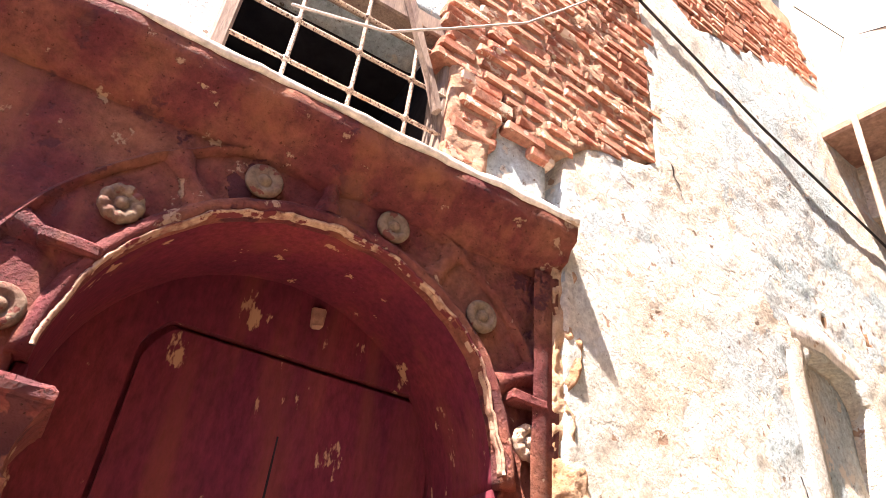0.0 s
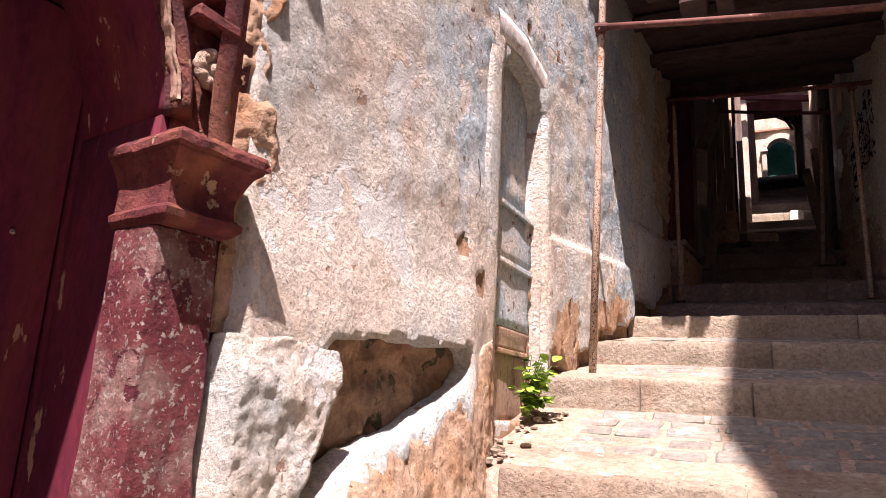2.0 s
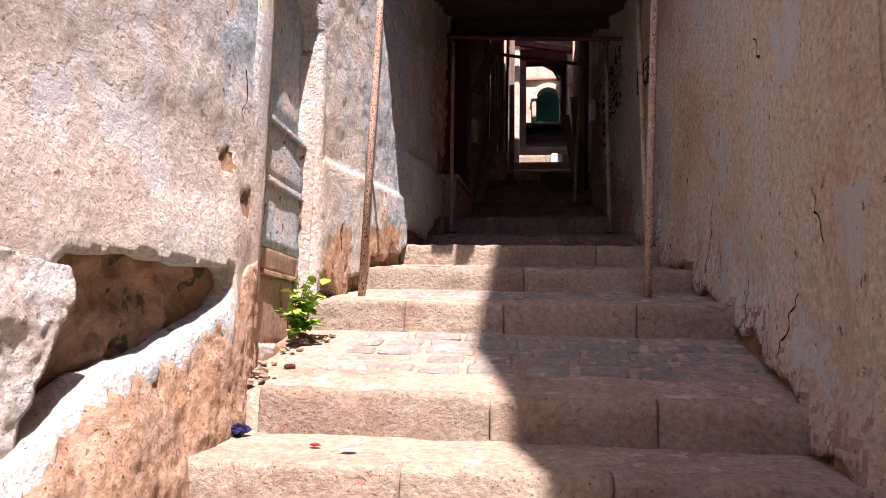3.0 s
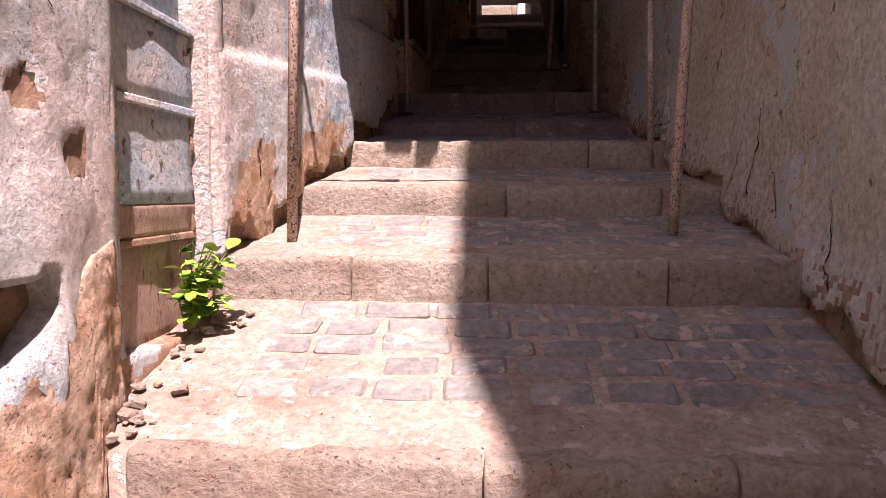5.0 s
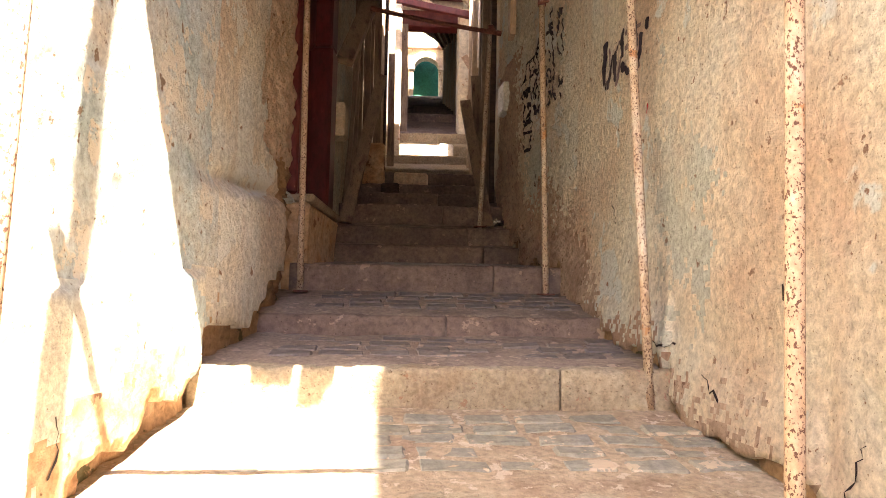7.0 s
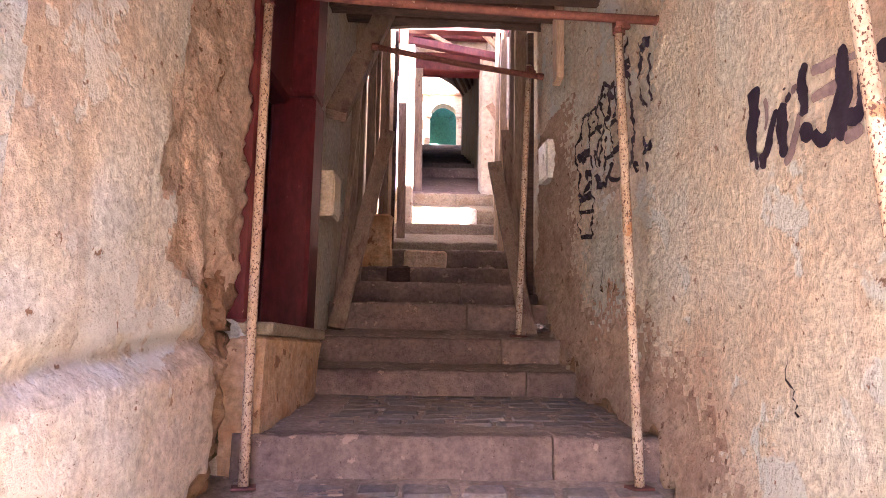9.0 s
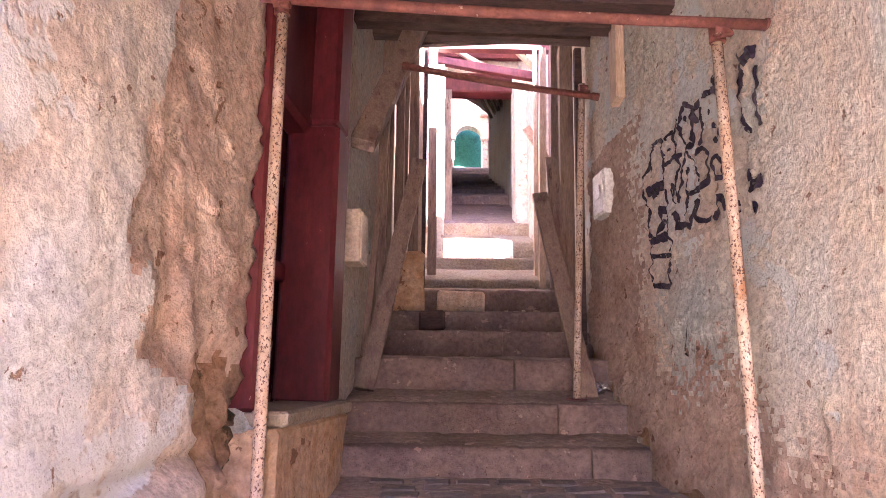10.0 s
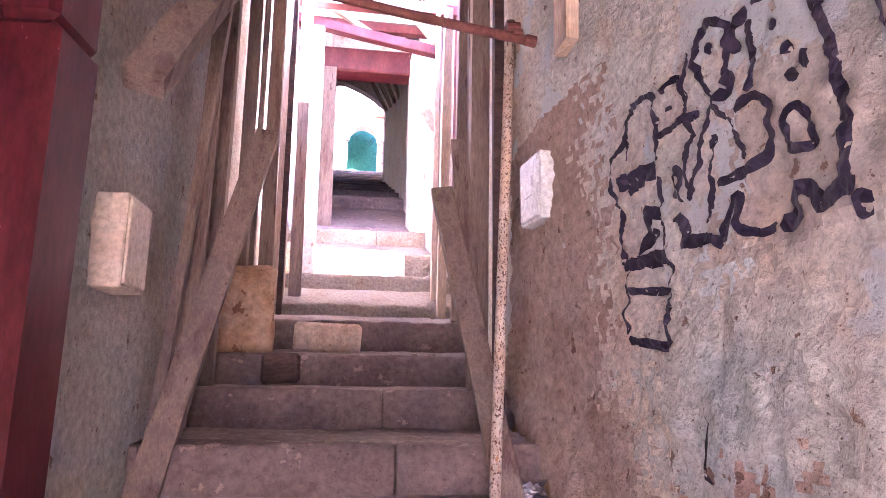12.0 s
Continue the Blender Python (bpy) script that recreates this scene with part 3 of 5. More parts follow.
# paint worn to pale stone along the moulding's inner edge
for w, d, a0, a1 in ((0.010, 0.033, 3, 58), (0.007, 0.032, 55, 104), (0.012, 0.034, 101, 150), (0.008, 0.033, 147, 178)):
    bm = bmesh.new()
    arch_ring(bm, 0.703, 0.703 + w, 0.0, d, a0, a1, 40, 0.012)
    part("worn_edge", bm, WORN, portal, "paint worn to pale stone", True)
bm = bmesh.new()
arch_ring(bm, 0.93, 0.965, -0.02, 0.02)
part("outer_moulding", bm, REDWASH, portal, "", True)
# raised ribs between the rosettes, and the rosettes
def rosette(parent, angle, petals, tone, label):
    a = radians(angle)
    cu, cz = AU + 0.825 * math.cos(a), AZ + 0.825 * math.sin(a)
    bm = bmesh.new()
    n, rings = 48, []
    prof = [(0.072, 0.0), (0.074, 0.018), (0.066, 0.030), (0.048, 0.033), (0.034, 0.022), (0.026, 0.018), (0.022, 0.030), (0.010, 0.040)]
    for r, d in prof:
        row = []
        for i in range(n):
            t = 2 * math.pi * i / n
            k = 1 + (0.07 * abs(math.cos(petals * t / 2)) - 0.03 if petals and r > 0.04 else 0)
            lift = 0.008 * abs(math.cos(petals * t / 2)) if petals and 0.03 < r < 0.07 else 0
            row.append(bm.verts.new(PW(cu + 0.86 * r * k * math.cos(t), 0.014 + 0.8 * (d + lift), cz + 0.86 * r * k * math.sin(t))))
        rings.append(row)
    for p, q in zip(rings, rings[1:]):
        for k in range(n):
            bm.faces.new((p[k], p[(k + 1) % n], q[(k + 1) % n], q[k]))
    bm.faces.new(rings[-1])
    bm.faces.new(rings[0][::-1])
    part("rosette", bm, tone, parent, label, True)


for angle, petals, label in ((12, 10, "pale carved flower rosette"), (45, 0, "round carved stone disc"), (77, 0, "round carved stone disc"), (111, 0, "round carved stone disc"), (143, 9, "ochre carved flower rosette"), (173, 0, "round carved stone disc")):
    rosette(portal, angle, petals, OCHRE if angle == 12 else CARVED, label)
for angle in (28, 61, 94, 127, 158):
    a = radians(angle)
    bm = bmesh.new()
    rings = []
    for i in range(9):
        r = 0.755 + 0.19 * i / 8
        w = 0.030 + 0.030 * abs(i / 4 - 1) ** 1.5
        row = []
        for t, d in ((-1, 0.0), (-0.6, 0.024), (0, 0.034), (0.6, 0.024), (1, 0.0)):
            row.append(bm.verts.new(PW(AU + r * math.cos(a) - t * w * math.sin(a), d, AZ + r * math.sin(a) + t * w * math.cos(a))))
        rings.append(row)
    for p, q in zip(rings, rings[1:]):
        for k in range(4):
            bm.faces.new((p[k], p[k + 1], q[k + 1], q[k]))
    part("rib", bm, REDWASH, portal, "", True)
# cornice: stepped and sloping, with a chipped whitewashed top
def cornice_part(name, prof, tone, label):
    bm = bmesh.new()
    rings = []
    for u in steps_range(-2.6, 1.09, 0.035):
        sag = 0.012 * rough((u, 1, 2), 2)
        rings.append([bm.verts.new(PW(u, d + 0.014 * rough((u, d * 9, z), 4), z + sag + 0.010 * rough((u, z * 5, 7), 5))) for d, z in prof])
    for p, q in zip(rings, rings[1:]):
        for k in range(len(prof) - 1):
            bm.faces.new((p[k], p[k + 1], q[k + 1], q[k]))
    bm.faces.new(rings[0])
    bm.faces.new(rings[-1][::-1])
    part(name, bm, tone, portal, label, True)


cornice_part("cornice", [(-0.02, 2.98), (0.03, 3.0), (0.055, 3.04), (0.09, 3.06), (0.12, 3.11), (0.155, 3.13), (0.165, 3.19), (0.15, 3.225), (-0.02, 3.25)], REDWASH, "crumbling red cornice")
cornice_part("cornice_top", [(-0.12, 3.22), (0.15, 3.205), (0.172, 3.205), (0.178, 3.225), (0.155, 3.25), (0.10, 3.268), (-0.12, 3.28)], WHITEWASH, "chipped whitewashed ledge")
# piers: shaft, capital, and the wall's red return on the alley's side
for side in (1, -1):
    c = AU + side * 0.76
    pier = bmesh.new()
    pbox(pier, c - 0.105, c + 0.105, -0.10, 0.085, -0.1, 1.80, 0.03, 0.004, 12)
    for v in pier.verts:
        k = max(0.0, 1.75 - v.co.z)
        mid = PW(c, 0.0, v.co.z)
        v.co += (v.co - mid) * 0.13 * k + Vector((0.008, 0.006, 0)) * rough(v.co, 6)
    part("pier", pier, SHAFTRED, portal, "red pier with flaked pale paint")
    cap = bmesh.new()
    rings = []
    for w, d, z in ((0.106, 0.13, 1.70), (0.119, 0.15, 1.725), (0.121, 0.153, 1.75), (0.106, 0.13, 1.77), (0.104, 0.127, 1.82), (0.106, 0.132, 1.86), (0.116, 0.15, 1.90), (0.130, 0.180, 1.94), (0.140, 0.198, 1.955), (0.141, 0.20, 1.965), (0.149, 0.215, 1.972), (0.150, 0.217, 2.0), (0.138, 0.205, 2.022)):
        z = 2.022 - (2.022 - z) * 0.72
        row = []
        for k in range(40):
            e, t = divmod(k / 10, 1)
            u, dd = ((-w + 2 * w * t, d), (w, d - (d + 0.11) * t), (w - 2 * w * t, -0.11), (-w, -0.11 + (d + 0.11) * t))[int(e)]
            p = PW(c + u, dd, z)
            chip = 0.014 * max(0.0, rough(p, 16) - 0.1) * (1 if z > 1.93 else 0.4)
            row.append(cap.verts.new(PW(c + u * (1 - chip * 3), dd - (chip if dd > 0 else 0), z + 0.005 * rough(p, 9))))
        rings.append(row)
    for p, q in zip(rings, rings[1:]):
        for k in range(40):
            cap.faces.new((p[k], p[(k + 1) % 40], q[(k + 1) % 40], q[k]))
    cap.faces.new(rings[-1])
    cap.faces.new(rings[0][::-1])
    part("capital", cap, REDWASH, portal, "stepped red capital with chipped edges")
    neck = bmesh.new()
    e = side * 0.135
    if side > 0:
        pbox(neck, c + e - 0.03, c + e + 0.03, -0.02, 0.045, 2.02, 2.99, 0.012, 0.003, 9)
    pbox(neck, c - 0.05, c + 0.11, -0.02, 0.06, 2.425, 2.465, 0.012, 0.004, 4)
    for v in neck.verts:
        v.co += Vector((0.007 * rough(v.co, 6), 0.006 * rough(v.co + Vector((5, 0, 0)), 6), 0.004 * rough(v.co, 8)))
    part("side_moulding", neck, REDWASH, portal, "chipped pale moulding beside the rosette")
end_face = sheet("return_wall", lambda s, z: PW(1.08 + 0.01 * rough((s, z, 1), 4), s, z), steps_range(-0.35, 0.05, 0.05), steps_range(0.0, 3.0, 0.04), (0.148, 0.989, 0), 0.12)
part("return_wall", end_face, REDWASH, portal, "", True)

reveal = bmesh.new()
arch_ring(reveal, 0.70, 0.735, -0.46, -0.03, 0, 180)
for side in (1, -1):
    pbox(reveal, AU + side * 0.7175 - 0.0175, AU + side * 0.7175 + 0.0175, -0.46, -0.03, -0.2, 2.13, 0.004, 0.003, 6)
part("reveal", reveal, DOORRED, portal, "dark red painted reveal of the arch", True)
# the double door in the portal
PIVOT = Vector((0.05, -0.10, 1.45))


def DW(u, d, z):
    """The door lies deep in the reveal, larger than its opening."""
    return PIVOT + (PW(u, d, z) - PIVOT) * 1.148


def dbox(bm, u0, u1, d0, d1, z0, z1, bevel, jitter):
    for v in block(bm, (u1 - u0, d1 - d0, z1 - z0), Matrix.Translation(((u0 + u1) / 2, (d0 + d1) / 2, (z0 + z1) / 2)), bevel, jitter):
        v.co = DW(*v.co)


door = thing("portal_door", DW(AU, -0.18, 0.0), "closed dark red wooden door with a wicket, paint chipped", "door")
leaf = sheet("leaf", lambda u, z: DW(u, -0.185, z), steps_range(AU - 0.80, AU + 0.80, 0.05), steps_range(0.0, 3.0, 0.05), (0.989, -0.148, 0), 0.06)
part("leaf", leaf, DOORRED, door)


def wicket_edge(u, z, w, top):
    """Inside the wicket's outline, its upper corners rounded."""
    k = max(0.0, abs(u - 0.205) - (w - 0.08))
    return abs(u - 0.205) < w and z < top - 0.10 * (k / 0.08) ** 2


part("wicket", sheet("wicket", lambda u, z: DW(u, -0.150 + 0.002 * rough((u, z, 2), 4), z), steps_range(-0.30, 0.72, 0.01), steps_range(0.0, 2.42, 0.012), (0.989, -0.148, 0), 0.03, lambda u, z: not wicket_edge(u, z, 0.482, 2.385)), DOORRED, door, "inner wicket leaf of dark red boards")
part("surround", sheet("surround", lambda u, z: DW(u, -0.142 + 0.002 * rough((u, z, 5), 4), z), steps_range(AU - 0.78, AU + 0.78, 0.012), steps_range(0.0, 2.95, 0.014), (0.989, -0.148, 0), 0.04, lambda u, z: wicket_edge(u, z, 0.500, 2.405)), DOORRED, door, "fixed dark red boards around the wicket")
bm = bmesh.new()
dbox(bm, 0.165, 0.172, -0.151, -0.1475, 0.05, 2.15, 0.002, 0.001)
part("board_joint", bm, GAP, door)
bm = bmesh.new()
dbox(bm, 0.18, 0.225, -0.142, -0.115, 2.52, 2.60, 0.014, 0.010)
part("latch_plate", bm, TILE, door, "rusty latch stub on the door head")
bm = bmesh.new()
dbox(bm, -0.25, 0.02, -0.150, -0.128, 1.50, 1.53, 0.006, 0.003)
part("strap", bm, DOORRED, door, "flat strap across the wicket")
for u, z in ((-0.2, 1.0), (0.0, 1.0), (0.38, 1.0), (0.58, 1.0), (-0.2, 1.75), (0.38, 1.75), (0.58, 1.75)):
    bm = bmesh.new()
    bmesh.ops.create_icosphere(bm, subdivisions=1, radius=0.009, matrix=Matrix.Translation(DW(u, -0.147, z)))
    part("stud", bm, RUST, door, "pale worn nail head")

# ---- wall above the portal, with the barred window ----
def upper_hole(u, z):
    return -0.42 < u < 0.46 and 3.27 < z < 4.1 or brick_zone(0.5 + 0.989 * u, z)


part("wall_above_portal", sheet("wall_above_portal", lambda u, z: PW(u, 0.055 + 0.012 * rough((u, z, 6), 1.5) + 0.006 * rough((u, z, 4), 6), z), steps_range(-2.6, 1.0, 0.035), steps_range(3.2, 8.2, 0.05), (0.989, -0.148, 0), 0.35, upper_hole), BLUEWASH, smooth=True)
tagged(bpy.data.objects["wall_above_portal"], "patchy pale blue and grey plaster above the portal", "wall", kind="structure")
win = thing("window_1", PW(0.02, 0.0, 3.27), "small barred window with weathered wooden frame, a dark-coloured box behind for the unlit room", "window", kind="structure")
# Box behind the window, coloured near black for the room's shade.
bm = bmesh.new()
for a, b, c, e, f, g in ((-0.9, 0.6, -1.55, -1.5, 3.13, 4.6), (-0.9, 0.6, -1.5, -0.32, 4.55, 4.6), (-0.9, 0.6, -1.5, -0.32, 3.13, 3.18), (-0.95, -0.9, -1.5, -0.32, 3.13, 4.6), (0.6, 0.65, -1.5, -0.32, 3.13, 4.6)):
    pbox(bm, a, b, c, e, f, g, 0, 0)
part("dark_room", bm, ROOMSHADE, win)
for name, a, b, c, e in (("frame_jamb", -0.47, -0.41, 3.26, 4.15), ("frame_jamb", 0.44, 0.53, 3.24, 4.9), ("frame_head", -0.45, 0.5, 3.98, 4.1)):
    bm = bmesh.new()
    pbox(bm, a, b, -0.06, 0.075, c, e, 0.01, 0.008, 1)
    part(name, bm, WOOD, win, "grey weathered timber")
grille = thing("window_grille", PW(0.02, 0.06, 3.3), "rusty pale iron window grille with knotted crossings", "grille")
for u in (-0.20, 0.06, 0.30):
    bm = bmesh.new()
    rod(bm, [PW(u, 0.065, 3.27), PW(u + 0.004, 0.067, 3.6), PW(u, 0.065, 4.0)], 0.009, 8)
    part("upright_bar", bm, RUST, grille)
    for z in (3.42, 3.64, 3.86):
        bm = bmesh.new()
        bmesh.ops.create_icosphere(bm, subdivisions=2, radius=0.017, matrix=Matrix.Translation(PW(u, 0.066, z)))
        part("knot", bm, RUST, grille)
for z in (3.42, 3.64, 3.86):
    bm = bmesh.new()
    rod(bm, [PW(-0.43, 0.066, z), PW(0.02, 0.069, z - 0.004), PW(0.46, 0.066, z)], 0.009, 8)
    part("cross_bar", bm, RUST, grille)
bm = bmesh.new()
timber(bm, PW(0.12, 0.09, 4.35), PW(0.42, 0.10, 3.5), 0.035, 0.03)
tagged(part("wood_slat", bm, WOOD), "loose weathered slat hanging across the barred window", "slat")

# bricks of the bare patch beside the window
wall_left = bpy.data.objects["wall_left"]
def brick_face(y):
    return lerp([(0.5, -1.66), (1.45, -1.545), (2.25, -1.49)], y)


bed = sheet("brick_bed", lambda y, z: (brick_face(y) - 0.006 + 0.016 * rough((y, z, 31), 9) + 0.010 * rough((y, z, 37), 28), y, z), steps_range(0.5, 2.32, 0.03), steps_range(3.15, 5.5, 0.03), (1, 0, 0), 0.06, lambda y, z: not brick_zone(y, z))
part("brick_bed", bed, MORTAR, wall_left, "recessed earth mortar of the bare brick patch", True)
bm = bmesh.new()
block(bm, (0.10, 2.4, 1.9), Matrix.Translation((-1.487, 3.6, 6.4)) @ pose(0, 0, 0, 0, 0, -2), 0)
part("brick_bed", bm, MORTAR, wall_left)
brick_shapes = []
for k in range(14):
    bm = bmesh.new()
    vs = block(bm, (0.11, random.choice((0.11, 0.15, 0.19, 0.23)), random.uniform(0.056, 0.067)), Matrix.Identity(4), 0.012, 0.006)
    for v in vs:
        v.co += Vector((0.010 * rough(v.co + Vector((k, 0, 0)), 30), 0.008 * rough(v.co + Vector((0, k, 0)), 25), 0.006 * rough(v.co + Vector((0, 0, k)), 30)))
    me = mesh_from("brick", bm)
    me.materials.append(BRICK)
    brick_shapes.append((me, max(v.co.y for v in me.vertices) - min(v.co.y for v in me.vertices)))


def lay_bricks(zone, y0, y1, z0, z1, base, tilt, limit):
    z, made = z0, 0
    while z < z1:
        y = y0 - random.uniform(0, 0.15)
        while y < y1:
            me, w = random.choice(brick_shapes)
            yc = y + w / 2
            zz = z + tilt * (yc - y0) + random.uniform(-0.008, 0.008)
            if zone(yc, zz) and made < limit:
                ob = new("brick", me)
                ob.parent = wall_left
                ob.matrix_basis = pose(base(yc) - 0.051 + random.uniform(-0.008, 0.005), yc, zz, random.uniform(-1, 1), random.uniform(-1.5, 1.5), random.uniform(-1, 1) - 5)
                made += 1
            y += w + random.uniform(0.002, 0.010)
        z += 0.074
    return made


made = lay_bricks(brick_zone, 0.55, 2.28, 3.20, 5.45, brick_face, 0.0, 300)
lay_bricks(brick_zone_high, 2.45, 4.7, 5.5, 7.0, lambda y: lerp(LEFT, y), 0.0, 240)

# rubble behind the fallen plaster
part("rubble_core", sheet("rubble_core", lambda y, z: (left_x(y, z) - 0.115 + 0.05 * rough((y, z, 21), 5) + 0.02 * rough((y, z, 23), 14), y, z), steps_range(1.555, 3.2, 0.022), steps_range(0.3, 1.75, 0.022), (1, 0, 0), 0.1), RUBBLE, wall_left, "bare earth and rubble core where plaster fell", True)


# the sloping mortar mound along the foot of the wall
def mound_top(y):
    return lerp([(1.45, 0.86), (1.75, 1.0), (2.05, 1.16), (2.5, 1.29), (2.85, 1.42), (3.0, 1.56), (3.14, 1.66), (3.3, 1.70)], y) + 0.02 * rough((y, 5, 1), 4)


def mound_P(y, v):
    """v: 0 at the wall, 0.3 at the brow, 1 at the ground."""
    top, foot = mound_top(y), ground_z(y) - 0.05
    brow = lerp([(1.45, 0.21), (1.75, 0.17), (2.0, 0.13), (2.5, 0.075), (2.9, 0.045), (3.1, 0.035), (3.3, 0.0)], y)
    w = brow + lerp([(1.45, 0.20), (2.2, 0.12), (2.8, 0.075), (3.1, 0.06), (3.3, 0.03)], y)
    if v < 0.3:
        x, z = -0.10 + (brow + 0.10) * v / 0.3, top + 0.02 - 0.02 * v / 0.3
    else:
        k = (v - 0.3) / 0.7
        x, z = brow + (w - brow) * math.sin(k * math.pi / 2), top + (foot - top) * (1 - math.cos(k * math.pi / 2)) ** 0.8
    n = 0.016 * rough((y, z, 31), 3) + 0.009 * rough((y, z, 33), 9) + 0.005 * rough((y, z, 35), 22)
    return (lerp(LEFT, y) + x + n, y, z + 0.4 * n)


mound = thing("wall_mound", (-1.3, 2.4, ground_z(2.4)), "rough ochre mortar bank against the foot of the wall", "mound", kind="structure")
part("bank", sheet("bank", lambda y, v: mound_P(y, 0.28 + 0.72 * v), steps_range(1.4, 3.27, 0.014), steps_range(0, 1, 0.02), (0.3, 0, 0.7), 0.05), BANK, mound, "", True)
part("brow", sheet("brow", lambda y, v: Vector(mound_P(y, 0.12 + 0.29 * v * (1 + 0.5 * rough((y, 1, 1), 4) + 0.25 * rough((y, 1, 3), 14)))) + Vector((0.004, 0, 0.010 + 0.012 * rough((y, v, 141), 9))), steps_range(1.4, 3.0, 0.02), steps_range(0, 1, 0.1), (0, 0, 1), 0.05), PLASTER, mound, "whitewashed top of the bank", True)
# plaster left standing below a broken edge, beside the pier
def slab_hole(y, z):
    edge = 1.97 - 0.42 * max(0.0, 1.42 - z) ** 0.9 + 0.03 * rough((y, z, 81), 6)
    return y > edge or z > 1.535 + 0.02 * rough((y, 2, 83), 6)


part("plaster_slab", sheet("plaster_slab", lambda y, z: (lerp(LEFT, y) + 0.115 - 0.03 * step01(1.4, 1.55, z) + 0.018 * rough((y, z, 85), 3) + 0.006 * rough((y, z, 87), 15) + 0.004 * rough((y, z, 88), 36), y, z), steps_range(1.53, 2.02, 0.011), steps_range(0.4, 1.58, 0.011), (1, 0, 0.0), 0.14, slab_hole), PLASTER, wall_left, "remaining white plaster slab below a broken edge", True)

# rough ochre stones between the portal's edge and the plaster
part("broken_edge", sheet("broken_edge", lambda y, z: (-1.585 + 0.28 * (y - 1.535) + 0.018 * rough((y, z, 111), 8) + 0.02 + 0.012 * rough((y, z, 113), 18), y, z), steps_range(1.530, 1.74, 0.010), steps_range(1.45, 3.05, 0.012), (1, 0, 0), 0.12, lambda y, z: y > 1.62 + 0.07 * step01(2.5, 1.9, z) + 0.05 * rough((y, z, 115), 5)), MOUND, wall_left, "crumbling ochre masonry edge beside the portal", True)

# unseen tall blocks on the walker's left, behind and above, added to cut skylight
bm = bmesh.new()
block(bm, (3.0, 9.0, 8.4), Matrix.Translation((-3.2, 5.9, 12.3)), 0.02)
tagged(part("wall_left_upper", bm, PLASTER), "unseen upper block raised to cut skylight in the alley", "wall", kind="structure")
bm = bmesh.new()
block(bm, (1.0, 9.0, 12.5), Matrix.Translation((-3.0, -6.4, 6.0)) @ pose(0, 0, 0, 0, 0, -8), 0.02)
tagged(part("wall_left_lower", bm, PASSAGE), "unseen block along the lower alley, sized to cut skylight", "wall", kind="structure")

# ---- blocked doorway in the left wall ----
niche = thing("blocked_doorway", (-1.45, 3.65, 1.35), "blocked old doorway with plastered-up panels and thick white frame", "doorway", kind="structure")
bm = bmesh.new()
for za, zb, d in ((1.28, 1.66, 0.065), (1.68, 1.80, 0.05), (2.17, 2.46, 0.05), (2.49, 3.40, 0.09), (1.80, 2.15, 0.05)):
    b = bmesh.new()
    mat = BOARD if zb < 1.82 else BLUEWASH
    vs = block(b, (0.10, 0.72, zb - za), Matrix.Translation((-1.41 - d - 0.05, 3.645, (za + zb) / 2)), 0.008, 0.004, 5)
    for v in vs:
        v.co.x += 0.010 * rough(v.co, 6)
    part("panel", b, mat, niche, "old board at the foot" if zb < 1.82 else "plastered panel with peeling blue wash", True)
bm.free()
for z, d in ((2.155, 0.06), (2.475, 0.07), (1.67, 0.05)):
    b = bmesh.new()
    vs = block(b, (d, 0.66, 0.03), Matrix.Translation((-1.475, 3.645, z)), 0.008, 0.004, 4)
    part("rail", b, BLUEWASH if z > 2 else RUBBLE, niche)


def frame_piece(name, pts, w, d, tone):
    """A hand-formed plaster band on the wall along (y, z) points."""
    bm = bmesh.new()
    rings = []
    for i, (y, z) in enumerate(pts):
        a, c = pts[max(0, i - 1)], pts[min(len(pts) - 1, i + 1)]
        t = Vector((c[0] - a[0], c[1] - a[1])).normalized()
        nrm = Vector((t.y, -t.x))
        row = []
        for s, h in ((-0.5, -0.05), (-0.45, 0.6), (-0.2, 0.95), (0.2, 0.95), (0.45, 0.6), (0.5, -0.05)):
            ww = w * (1 + 0.18 * rough((y, z, 41), 4))
            yy, zz = y + nrm.x * s * ww, z + nrm.y * s * ww
            row.append(bm.verts.new((lerp(LEFT, yy) - 0.012 + h * d + 0.01 * rough((yy, zz, 43), 6), yy, zz)))
        rings.append(row)
    for p, q in zip(rings, rings[1:]):
        for k in range(5):
            bm.faces.new((p[k], p[k + 1], q[k + 1], q[k]))
    return part(name, bm, tone, niche, "", True)


def along(pts, n):
    out = []
    for a, b in zip(pts, pts[1:]):
        out += [(a[0] + (b[0] - a[0]) * i / n, a[1] + (b[1] - a[1]) * i / n) for i in range(n)]
    return out + [pts[-1]]


frame_piece("jamb", along([(3.24, 1.55), (3.24, 3.2), (3.27, 3.42)], 16), 0.20, 0.022, PLASTER)
frame_piece("jamb", along([(4.08, 1.62), (4.05, 2.6), (4.02, 3.2), (3.96, 3.36)], 12), 0.13, 0.04, PLASTER)
frame_piece("head", along([(3.22, 3.43), (3.6, 3.47), (4.0, 3.40)], 8), 0.17, 0.03, WHITEWASH)


